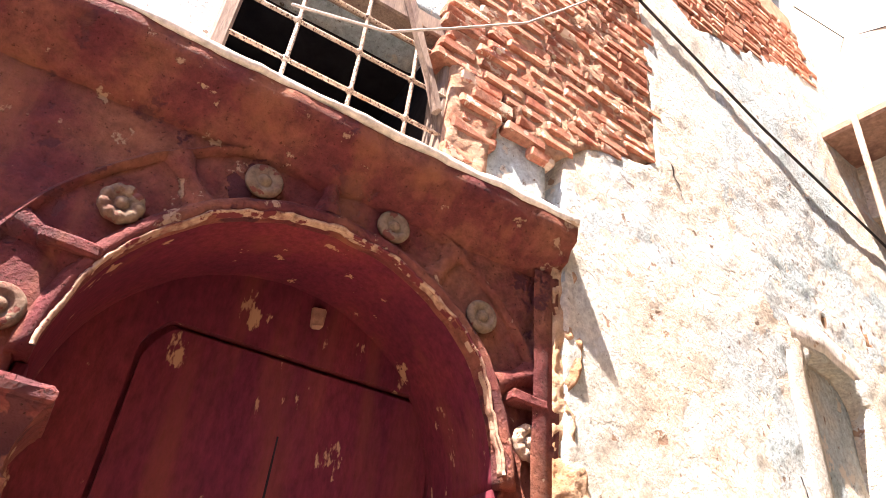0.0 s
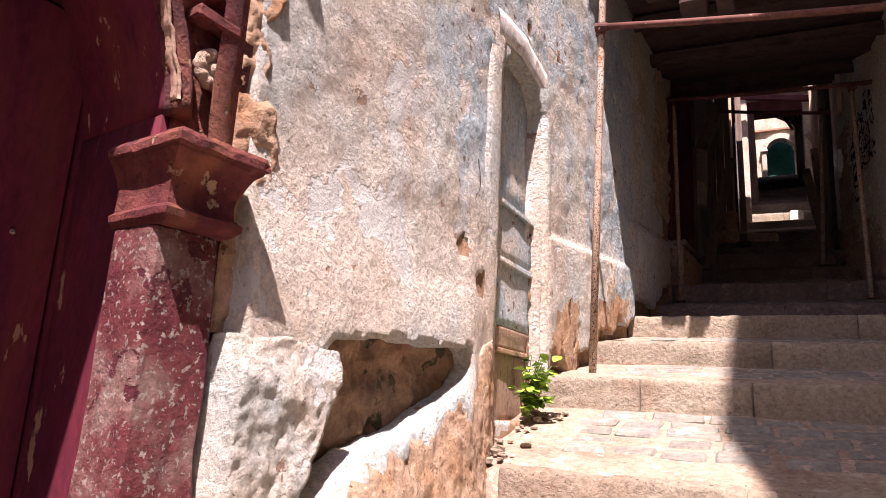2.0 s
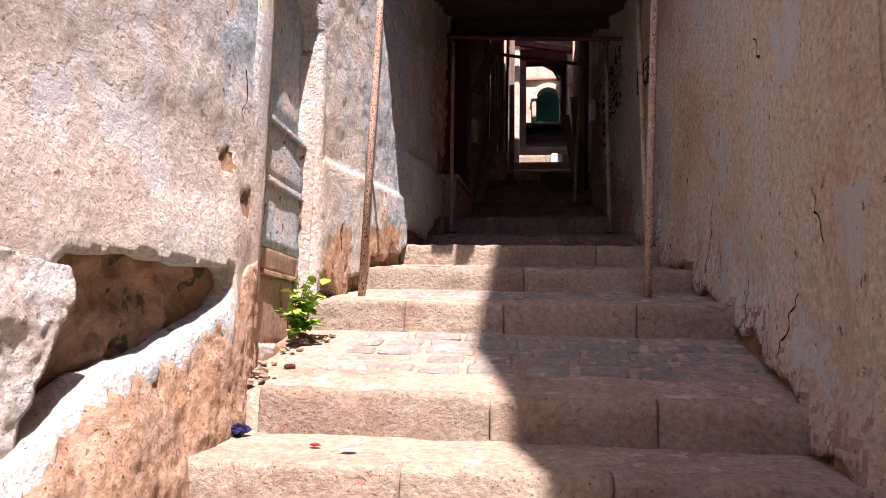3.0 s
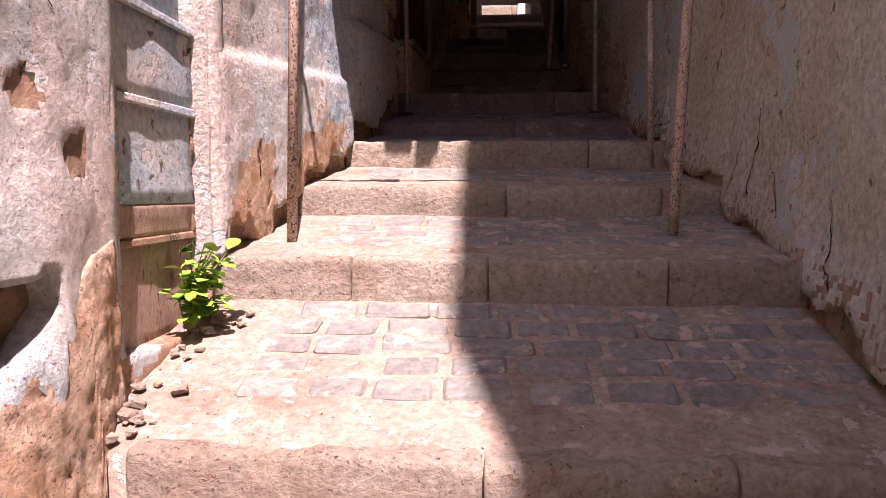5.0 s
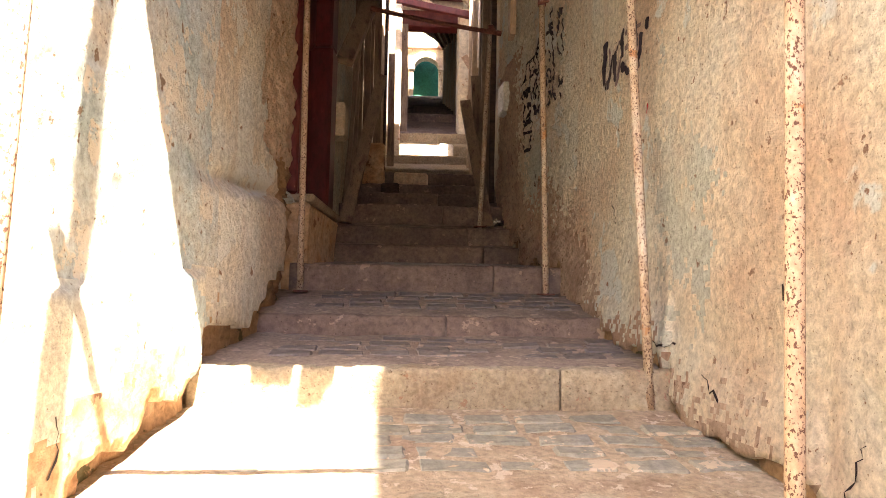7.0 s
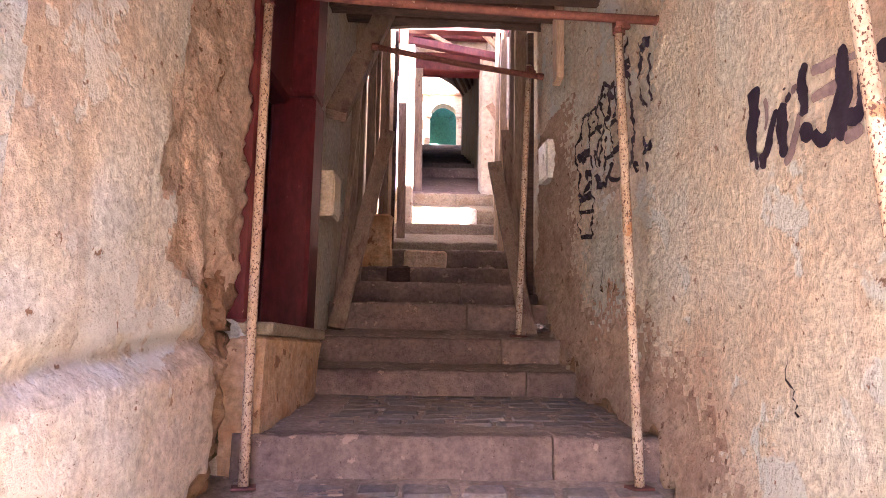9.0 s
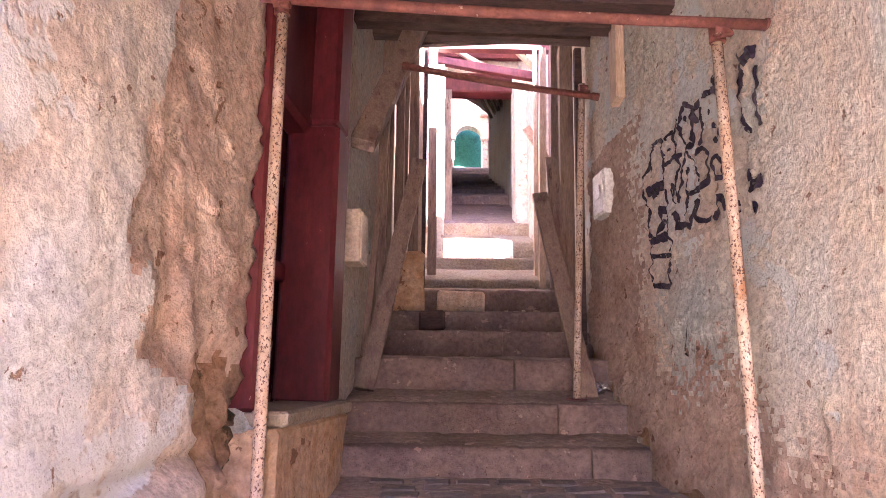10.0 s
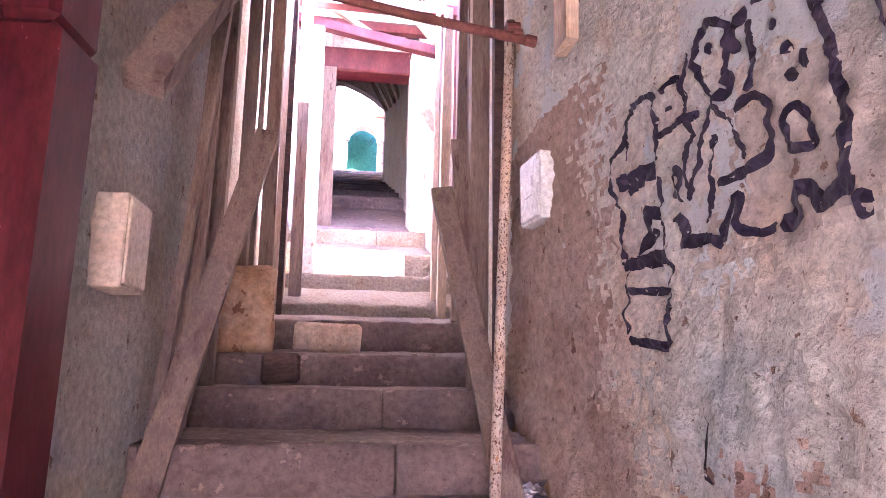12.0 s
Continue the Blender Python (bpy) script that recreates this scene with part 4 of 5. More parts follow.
# ---- scaffold poles that prop the passage ----
def pole(x, y, top, group="scaffold poles along the alley", lean=(0, 0), r=0.024, plate=True, foot=None):
    z = foot if foot is not None else ground_z(y) + 0.0
    t = thing("scaffold_pole", (x, y, z), "upright rusty steel scaffold pole with speckled pale paint", "pole", group)
    bm = bmesh.new()
    rod(bm, [(x + lean[0] * k, y + lean[1] * k, z + (top - z) * k) for k in (0, 0.25, 0.5, 0.75, 1)], r, 14)
    part("tube", bm, RUST, t, "", True)
    if plate:
        bm = bmesh.new()
        block(bm, (0.11, 0.10, 0.012), Matrix.Translation((x, y, z + 0.008)) @ pose(0, 0, 0, 0, 0, 12), 0.003, 0.003)
        part("base_plate", bm, REDRUST, t, "small rusty foot plate")
    return t


def coupler(parent, x, y, z, r=0.034):
    bm = bmesh.new()
    rod(bm, [(x, y, z - 0.035), (x, y, z + 0.035)], r, 10)
    rod(bm, [(x - 0.03, y - 0.03, z + 0.01), (x + 0.03, y - 0.03, z + 0.01)], r * 0.9, 10)
    block(bm, (0.05, 0.03, 0.03), Matrix.Translation((x + 0.02, y - 0.045, z - 0.015)), 0.006, 0.004)
    part("coupler", bm, REDRUST, parent, "rusty clamp")


def crossbar(a, b, r=0.024, label="horizontal rusty red steel bar clamped between poles"):
    t = thing("scaffold_bar", Vector(a), label, "bar", "scaffold bars across the alley")
    bm = bmesh.new()
    a, b = Vector(a), Vector(b)
    rod(bm, [a + (b - a) * k + Vector((0, 0, -0.015 * math.sin(k * 3.14))) for k in (0, 0.25, 0.5, 0.75, 1)], r, 12)
    part("tube", bm, REDRUST, t, "", True)
    for end, way in ((a, (b - a).normalized()), (b, (a - b).normalized())):
        bm = bmesh.new()
        rod(bm, [end + way * 0.002, end + way * 0.05], r * 1.18, 12)
        part("end_collar", bm, REDRUST, t)


p1 = pole(-1.175, 4.39, 6.35, lean=(0.10, 0.02), plate=False)
coupler(p1, -1.13, 4.385, 3.95)
p2 = pole(0.611, 4.56, 4.02, lean=(0.09, 0.02), plate=False)
coupler(p2, 0.69, 4.55, 3.83)
crossbar((-1.12, 4.34, 3.95), (1.0, 4.50, 3.79))
p3 = pole(0.876, 6.21, 5.05, lean=(-0.02, 0.27), plate=False)
p4 = pole(-1.06, 7.98, 5.08, lean=(-0.04, 0.12))
coupler(p4, -1.10, 8.09, 5.03)
p5 = pole(0.749, 8.02, 4.97, lean=(-0.02, 0.09))
coupler(p5, 0.73, 8.10, 4.93)
crossbar((-1.30, 8.05, 5.06), (0.96, 8.05, 4.95))
p6 = pole(0.467, 10.0, 5.58, lean=(0.10, 0.06))
coupler(p6, 0.57, 10.06, 5.52)
crossbar((-0.72, 10.0, 5.68), (0.68, 10.03, 5.47))


# ---- the covered passage ----
ceil = sheet("ceiling", lambda x, y: (x, y, lerp([(5.0, 5.18), (6.0, 5.22), (8.0, 5.3), (9.0, 5.7), (11.5, 6.88), (12.8, 7.5)], y) + 0.02 * rough((x, y, 2), 3)), steps_range(-1.6, 1.3, 0.1), steps_range(5.02, 12.3, 0.1), (0, 0, -1), 0.12)
tagged(part("ceiling", ceil, BEAM), "dark boarded ceiling of the covered passage", "ceiling", kind="structure")
facade = sheet("facade_over_passage", lambda x, z: (x, 5.0 + 0.02 * rough((x, z, 4), 2), z), steps_range(-1.7, 1.4, 0.08), steps_range(5.1, 12.0, 0.12), (0, -1, 0), 0.3)
tagged(part("facade_over_passage", facade, PASSAGE), "plaster front of the house built over the passage", "facade", kind="structure")
for x, w in ((-0.23, 0.12), (0.15, 0.12), (0.5, 0.12), (0.85, 0.12)):
    bm = bmesh.new()
    timber(bm, (x, 4.44, 5.56), (x + 0.01, 5.05, 5.18), w, 0.13)
    tagged(part("corbel", bm, BEAM), "dark slanting timber corbel under the overhanging house", "corbel", "corbels under the overhang")
bm = bmesh.new()
block(bm, (2.9, 0.6, 0.10), Matrix.Translation((-0.15, 4.78, 5.68)), 0.02, 0.01, 2)
tagged(part("eave", bm, TILE), "brown eave ledge over the passage mouth", "eave", kind="structure")
# Beam added above the view to end the sun patch at the riser.
bm = bmesh.new()
block(bm, (2.25, 0.26, 0.5), Matrix.Translation((0.165, 5.14, 4.88)), 0.02, 0.008, 4)
tagged(part("mouth_lintel", bm, BEAM), "added dark beam that trims the sun at the passage mouth", "lintel", kind="structure")
# Two added stubs whose shadows notch the sun patch.
for x, w in ((-0.585, 0.20), (-0.355, 0.13)):
    bm = bmesh.new()
    block(bm, (w, 0.24, 0.24), Matrix.Translation((x, 5.13, 4.54)), 0.012, 0.006, 1)
    tagged(part("joist_end", bm, BEAM), "added dark stub that cuts a notch in the sun patch", "joist", "joist ends under the lintel")
for y in (5.6, 6.4, 7.2):
    bm = bmesh.new()
    timber(bm, (-1.6, y, 5.15), (1.3, y + 0.03, 5.13), 0.10, 0.12)
    tagged(part("ceiling_beam", bm, BEAM), "round-edged dark ceiling beam", "beam", "ceiling beams")
for y, z in ((9.0, 5.66), (9.9, 6.0), (10.7, 6.33), (11.4, 6.70)):
    bm = bmesh.new()
    timber(bm, (-1.25, y, z), (1.0, y + 0.03, z - 0.03), 0.12, 0.13)
    tagged(part("ceiling_beam", bm, BEAM), "round-edged dark ceiling beam", "beam", "ceiling beams")

# red door on the left
rd = thing("red_door", (-1.2, 8.8, 3.36), "closed dark red door set deep in a red-painted frame", "door")
for k in range(5):
    bm = bmesh.new()
    w = 1.16 / 5
    block(bm, (0.04, w - 0.006, 1.75), Matrix.Translation((-1.36 + 0.004 * (k % 2), 8.18 + w * (k + 0.5), 4.22)) @ pose(0, 0, 0, 0, 0, -4.4), 0.006, 0.002)
    part("board", bm, DOORRED, rd)
bm = bmesh.new()
block(bm, (0.05, 0.9, 0.10), Matrix.Translation((-1.325, 8.75, 4.05)) @ pose(0, 0, 0, 0, 0, -4.4), 0.01, 0.003)
part("rail", bm, DOORRED, rd)
red_frame = thing("red_door_frame", (-1.1, 9.3, 3.36), "thick red-painted timber door frame, scuffed", "door frame")
for name, size, at in (("jamb", (0.30, 0.30, 1.55), (-1.145, 9.26, 4.13)), ("jamb", (0.26, 0.08, 1.8), (-1.265, 8.20, 4.26)), ("head_post", (0.296, 0.296, 1.2), (-1.145, 9.26, 5.50))):
    bm = bmesh.new()
    block(bm, size, Matrix.Translation(at) @ pose(0, 0, 0, 0, 0, -4.4), 0.025, 0.006, 3)
    part(name, bm, REDFRAME, red_frame)
bm = bmesh.new()
block(bm, (0.16, 1.15, 1.15), Matrix.Translation((-1.27, 8.74, 5.42)) @ pose(0, 0, 0, 0, 0, -4.4), 0.03, 0.006, 2)
part("lintel", bm, REDFRAME, red_frame)
bm = bmesh.new()
vs = block(bm, (0.34, 1.24, 0.07), Matrix.Translation((-1.13, 8.80, 3.335)) @ pose(0, 0, 0, 0, 0, -4.4), 0.015, 0.006, 4)
tagged(part("door_sill", bm, STONE), "worn stone sill below the red door", "sill", kind="structure")
bm = bmesh.new()
vs = block(bm, (0.30, 1.28, 0.80), Matrix.Translation((-1.15, 8.80, 2.90)) @ pose(0, 0, 0, 0, 0, -4.4), 0.02, 0.01, 6)
for v in vs:
    v.co += Vector((0.02 * rough(v.co, 4), 0, 0.01 * rough(v.co, 5)))
tagged(part("sill_base", bm, MOUND), "crumbling ochre masonry base under the door sill", "base", kind="structure")


# boxes on the walls
def wall_box(name, x, y, z, dx, w, h, tone, label, yaw):
    t = thing(name, (x, y, z), label, "box")
    m = Matrix.Translation((x + dx / 2, y, z)) @ pose(0, 0, 0, 0, 0, yaw)
    bm = bmesh.new()
    block(bm, (abs(dx), w, h), m, 0.006, 0.002)
    part("body", bm, tone, t)
    s = 1 if dx > 0 else -1
    bm = bmesh.new()
    block(bm, (0.012, w - 0.03, h - 0.03), m @ Matrix.Translation((s * (abs(dx) / 2 + 0.004), 0, 0)), 0.004, 0.001)
    cover = part("cover", bm, tone, t)
    if dx > 0:
        return
    bm = bmesh.new()
    block(bm, (0.01, w * 0.4, h * 0.3), m @ Matrix.Translation((s * (abs(dx) / 2 + 0.012), 0, 0.01)), 0.003, 0.001)
    part("window", bm, BOXWHITE, cover, "small pale meter window")


wall_box("meter_box", -1.06, 9.80, 4.38, 0.13, 0.24, 0.34, BOXPAINT, "beige electric meter box on the passage wall", -4)
wall_box("meter_box", 0.82, 10.30, 4.83, -0.10, 0.26, 0.33, BOXWHITE, "white electric meter box on the ochre wall", 5)

# timber props
def prop(a, b, w, d, tone, label, name="timber_prop", twist=0.0):
    bm = bmesh.new()
    timber(bm, a, b, w, d, twist)
    tagged(part(name, bm, tone), label, "prop", "timber props in the passage")


G = ground_z
prop((-0.94, 10.22, G(10.22)), (-0.62, 11.0, 5.3), 0.13, 0.05, WOOD, "leaning grey plank braced against the stair wall")
prop((-0.98, 10.5, G(10.5)), (-0.86, 10.9, 6.2), 0.05, 0.05, WOOD, "thin upright grey timber prop")
prop((-0.90, 11.2, G(11.2)), (-0.92, 11.3, 6.6), 0.10, 0.09, WOOD, "upright grey timber prop")
prop((-0.84, 11.9, G(11.9)), (-0.86, 11.9, 6.8), 0.09, 0.09, WOOD, "upright grey timber prop")
prop((-0.72, 12.3, G(12.3)), (-0.74, 12.3, 7.0), 0.10, 0.09, WOOD, "upright grey timber prop")
# Sunlight on this prop is put into its paler timber colour.
prop((-0.66, 12.75, 4.53), (-0.68, 12.8, 7.3), 0.09, 0.10, PALEWOOD, "upright timber prop in a pale sunlit tone")
prop((-0.54, 12.9, 4.55), (-0.56, 12.9, 7.4), 0.10, 0.08, WOOD, "upright grey timber prop")
prop((-0.80, 12.05, G(12.05)), (-0.80, 12.1, 6.9), 0.045, 0.05, WOOD, "thin upright grey timber lath")
prop((-0.62, 12.45, G(12.45)), (-0.63, 12.5, 7.1), 0.04, 0.05, BEAM, "thin upright dark timber lath")
prop((-0.93, 10.75, G(10.75)), (-0.90, 10.9, 6.3), 0.08, 0.05, WOOD, "upright grey board against the wall")
prop((0.72, 11.75, G(11.75)), (0.72, 11.8, 6.7), 0.05, 0.06, BEAM, "thin upright dark timber lath")
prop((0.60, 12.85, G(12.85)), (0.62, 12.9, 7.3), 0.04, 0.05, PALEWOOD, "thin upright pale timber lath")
prop((0.70, 10.9, G(10.9)), (0.72, 10.95, 6.3), 0.06, 0.05, BEAM, "upright dark board against the wall")
prop((-0.95, 9.75, 5.0), (-0.62, 10.5, 6.3), 0.16, 0.10, WOOD, "heavy slanting grey timber strut")
prop((0.56, 10.05, G(10.05)), (0.38, 10.95, 5.0), 0.12, 0.05, WOOD, "leaning grey plank beside the steel pole")
prop((0.66, 11.3, G(11.3)), (0.68, 11.3, 6.5), 0.12, 0.09, WOOD, "upright grey timber prop")
prop((0.60, 11.0, G(11.0)), (0.52, 11.2, 5.4), 0.10, 0.05, WOOD, "short upright grey board")
prop((0.70, 12.2, G(12.2)), (0.74, 12.2, 7.0), 0.10, 0.10, WOOD, "upright grey timber prop")
prop((0.62, 12.55, G(12.5)), (0.66, 12.55, 7.1), 0.07, 0.10, PALEWOOD, "upright pale timber prop")
prop((0.66, 13.1, G(13.1)), (0.70, 13.1, 7.5), 0.08, 0.10, WOOD, "upright grey timber prop")
prop((0.55, 13.2, 6.43), (0.80, 13.22, 6.03), 0.09, 0.03, BOARD, "slanting brown timber brace", "timber_brace")
prop((0.74, 13.2, 6.25), (0.70, 13.2, 5.4), 0.07, 0.03, BOARD, "slanting brown timber brace", "timber_brace")
prop((-1.0, 11.9, 6.94), (0.95, 11.9, 6.97), 0.14, 0.14, WOOD, "heavy grey timber beam across the passage", "timber_beam")
prop((-1.0, 12.05, 6.90), (0.95, 12.05, 7.02), 0.10, 0.08, BEAM, "dark timber beam across the passage", "timber_beam")
prop((-0.75, 13.0, 7.36), (0.95, 13.0, 7.34), 0.10, 0.12, REDFRAME, "faded red timber crosspiece under the open roof", "timber_beam")
prop((-0.75, 13.8, 7.60), (1.0, 13.8, 7.30), 0.10, 0.10, REDFRAME, "faded red timber crosspiece under the open roof", "timber_beam")
prop((0.86, 13.0, 5.0), (0.88, 13.0, 7.4), 0.16, 0.10, REDFRAME, "upright faded red post", "timber_prop")
prop((-0.6, 13.5, 7.75), (0.2, 14.2, 7.62), 0.06, 0.05, PALEWOOD, "thin pale roof lath", "roof_lath")
prop((0.1, 13.4, 7.9), (0.9, 14.3, 7.6), 0.06, 0.05, PALEWOOD, "thin pale roof lath", "roof_lath")

# the sunlit gap beyond, and the far passage
def slab(name, size, at, tone, label, category="wall", cuts=3, yaw=0):
    bm = bmesh.new()
    vs = block(bm, size, Matrix.Translation(at) @ pose(0, 0, 0, 0, 0, yaw), 0.02, 0.006, cuts)
    return tagged(part(name, bm, tone), label, category, kind="structure")


slab("wall_left_gap", (0.3, 2.0, 5.0), (-1.05, 14.2, 6.6), PALEWALL, "pale sunlit wall beside the open stair")
slab("wall_right_gap", (0.3, 2.2, 5.0), (0.92, 14.5, 6.8), PALEWALL, "cream plaster wall at the open stair")
slab("wall_right_near_gap", (0.3, 2.6, 5.0), (1.0, 12.2, 6.0), PASSAGE, "plaster wall behind the timber props")
slab("red_lintel", (1.9, 0.3, 0.32), (0.15, 15.4, 7.92), REDFRAME, "faded red lintel over the far passage", "lintel")
slab("wall_over_lintel", (2.6, 0.3, 1.2), (0.1, 15.65, 8.66), PALEWALL, "broken pale wall over the far passage")
slab("sunlit_pier", (0.21, 0.24, 2.5), (-0.52, 13.45, 6.05), PALEWALL, "whitewashed pier in the sun beside the open stair", "pier")
slab("cream_pier", (0.40, 0.5, 2.7), (0.80, 15.15, 6.62), PALEWALL, "cream plaster pier beside the far passage", "pier")
prop((-0.40, 15.2, 5.6), (-0.42, 15.2, 7.75), 0.20, 0.12, WOOD, "upright grey timber jamb of the far passage")
# Another prop whose pale colour carries the sunlight.
prop((-0.56, 14.6, 5.4), (-0.60, 14.6, 7.75), 0.09, 0.09, PALEWOOD, "upright timber prop in a pale sunlit tone")
prop((-0.8, 14.9, 8.20), (0.95, 14.9, 8.16), 0.10, 0.09, REDFRAME, "faded red timber crosspiece under the open roof", "timber_beam")
slab("wall_left_far", (0.3, 13.6, 11.5), (-0.60, 22.2, 9.5), GREYWALL, "dim grey wall of the far passage", yaw=0.6)
slab("wall_right_far", (0.3, 6.9, 11.5), (0.87, 18.75, 9.5), GREYWALL, "dim plaster wall of the far passage")
slab("wall_right_top", (0.3, 7.0, 11.5), (1.75, 25.6, 12.5), GREYWALL, "dim plaster wall at the top of the stair")
bm = bmesh.new()
for y0, z0, y1, z1 in ((15.4, 8.45, 22.4, 11.6),):
    vs = block(bm, (2.2, y1 - y0, 0.2), Matrix.Translation((0.15, (y0 + y1) / 2, (z0 + z1) / 2)), 0.0, 0.0, 3)
    for v in vs:
        v.co.z += (z1 - z0) * (v.co.y - (y0 + y1) / 2) / (y1 - y0)
tagged(part("ceiling_far", bm, BEAM), "dark timber ceiling of the far passage", "ceiling", kind="structure")
# Unseen slab added overhead to narrow the sun falling into the gap.
slab("broken_roof", (2.6, 3.5, 0.12), (0.1, 14.05, 9.25), PALEWALL, "unseen pale slab added to limit the sun on the open stair", "roof")
for k in range(5):
    prop((0.14 + 0.15 * k, 18.6, 9.40), (0.50 + 0.07 * k, 18.3, 8.55 + 0.08 * k), 0.05, 0.06, WOOD, "slanting grey roof timber", "roof_timber")
# The far stair's shade is put into its dark paver tone.
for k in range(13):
    slab("far_step", (1.9, 0.9, 0.5), (0.2, 18.4 + 0.85 * k, 6.75 + 0.30 * k), INNERPAVER, "stone step of the far stair in a shade-darkened tone", "step", 1)


# far arched doorway with a half-open green door
ARCH_X, ARCH_Z, ARCH_R = 0.41, 11.9, 0.50


def vault_hole(x, z):
    """The opening at the end of the far passage, its crown falling away to one side."""
    return -0.46 < x < 0.72 and z < 10.72 - 0.50 * max(0.0, x + 0.35) ** 1.6


tagged(part("vault_wall", sheet("vault_wall", lambda x, z: (x, 22.0 + 0.03 * rough((x, z, 3), 2), z), steps_range(-1.0, 2.2, 0.05), steps_range(8.0, 15.4, 0.06), (0, -1, 0), 0.25, vault_hole), GREYWALL), "dim broken wall with a sagging arched opening over the stair", "wall", kind="structure")
arch_wall = sheet("wall_far", lambda x, z: (x, 29.0, z), steps_range(-3.0, 4.0, 0.05), steps_range(9.0, 17.0, 0.05), (0, -1, 0), 0.4, lambda x, z: abs(x - ARCH_X) < ARCH_R and z < ARCH_Z + math.sqrt(max(0.0, ARCH_R ** 2 - (x - ARCH_X) ** 2)))
tagged(part("wall_far", arch_wall, PALEWALL), "pale sunlit wall with an arched doorway at the top of the stair", "wall", kind="structure")
bm = bmesh.new()
for i in range(24):
    a0, a1 = math.pi * i / 24, math.pi * (i + 1) / 24
    q = [bm.verts.new((ARCH_X + r * math.cos(t), yy, ARCH_Z + r * math.sin(t))) for yy in (28.86, 29.02) for r in (ARCH_R - 0.01, ARCH_R + 0.2) for t in (a0, a1)]
    for f in ((0, 1, 3, 2), (0, 4, 5, 1), (2, 3, 7, 6)):
        bm.faces.new([q[k] for k in f])
arch_trim = part("arch_surround", bm, PALEWALL)
tagged(arch_trim, "pale stone arch surround at the top of the stair", "arch", kind="structure")
for side in (-1, 1):
    slab("arch_pillar", (0.18, 0.18, 2.3), (ARCH_X + side * (ARCH_R + 0.09), 28.93, 10.70), PALEWALL, "pale stone pillar beside the far arch", "pillar", 1)
    slab("arch_impost", (0.28, 0.24, 0.10), (ARCH_X + side * (ARCH_R + 0.09), 28.90, 11.90), PALEWALL, "pale stone impost under the far arch", "impost", 1)
slab("arch_ledge", (1.9, 0.16, 0.10), (ARCH_X, 28.94, 12.78), TILE, "thin weathered ledge over the far arch", "ledge", 1)
# Unseen slab, placed so sun reaches the arch wall but not the stair.
slab("roof_far", (5.0, 4.5, 0.3), (0.3, 24.3, 15.45), BEAM, "unseen dark slab added to keep sun off the far stair", "roof", 1)
# Near-black panel stands for the shade behind the far arch.
slab("far_room", (2.4, 0.2, 4.0), (0.45, 31.0, 11.5), ROOMSHADE, "dark-coloured panel for the unlit room behind the arch", "wall", 1)
bm = bmesh.new()
block(bm, (1.10, 0.05, 2.9), Matrix.Translation((0.45, 29.6, 11.3)) @ pose(0, 0, 0, 0, 0, 8), 0.01)
tagged(part("green_door", bm, TEAL), "half-open bright teal door in the far arch", "door")

# wires
def wire(pts, r, tone, label):
    bm = bmesh.new()
    fine = []
    for a, b in zip(pts, pts[1:]):
        fine += [Vector(a).lerp(Vector(b), i / 6) for i in range(6)]
    rod(bm, fine + [Vector(pts[-1])], r, 6)
    tagged(part("cable", bm, tone, None, "", True), label, "cable")


wire([(-1.49, 1.95, 5.50), (-1.465, 2.24, 5.34), (-1.385, 3.42, 5.02), (-1.30, 5.0, 4.78)], 0.011, CABLE, "black cable sagging along the sunlit wall")
wire([(-1.62, 0.22, 3.55), (-1.60, 0.6, 3.72), (-1.565, 0.9, 3.98), (-1.53, 1.3, 4.35), (-1.49, 1.8, 5.0), (-1.46, 2.2, 5.42)], 0.006, PALECABLE, "thin grey cable looping in front of the bricks")

# back of the alley, behind the camera: unseen walls added to cut skylight
slab("wall_back", (9.0, 0.4, 9.5), (-1.0, -9.0, 4.5), PASSAGE, "unseen wall behind the camera, sized to cut skylight", "wall", 1)
slab("wall_right_lower", (0.4, 7.2, 3.8), (1.3, -5.0, 1.7), RIGHTWALL, "unseen low wall beside the lower alley, sized to cut skylight", "wall", 1)
prop((0.765, 9.85, 5.36), (0.775, 9.87, 6.45), 0.06, 0.17, PALEWOOD, "pale board fixed upright on the passage wall", "wall_board")
wire([(-1.30, 4.55, 7.35), (-1.1, 5.0, 7.1), (-0.6, 5.0, 6.9), (0.4, 4.95, 7.0), (1.04, 4.9, 7.3)], 0.006, CABLE, "thin black cable slung under the eave")


# cracks in the plaster
def crack(wall, on, y, z, steps, way, seed, width=0.007):
    rnd = random.Random(seed)
    bm = bmesh.new()
    rows, a = [], way
    for k in range(steps):
        a = way + rnd.uniform(-0.9, 0.9)
        y, z = y + 0.03 * math.cos(a), z + 0.03 * math.sin(a)
        w = width * (0.4 + rnd.random()) * (1 - 0.7 * k / steps)
        side = 0.003 if on is left_x else -0.003
        rows.append((bm.verts.new((on(y - w, z) + side, y - w * math.sin(a), z + w * math.cos(a))), bm.verts.new((on(y + w, z) + side, y + w * math.sin(a), z - w * math.cos(a)))))
    for p, q in zip(rows, rows[1:]):
        bm.faces.new((p[0], p[1], q[1], q[0]))
    part("crack", bm, GAP, wall, "dark crack in the plaster")


wr, wp = bpy.data.objects["wall_right"], bpy.data.objects["wall_right_passage"]
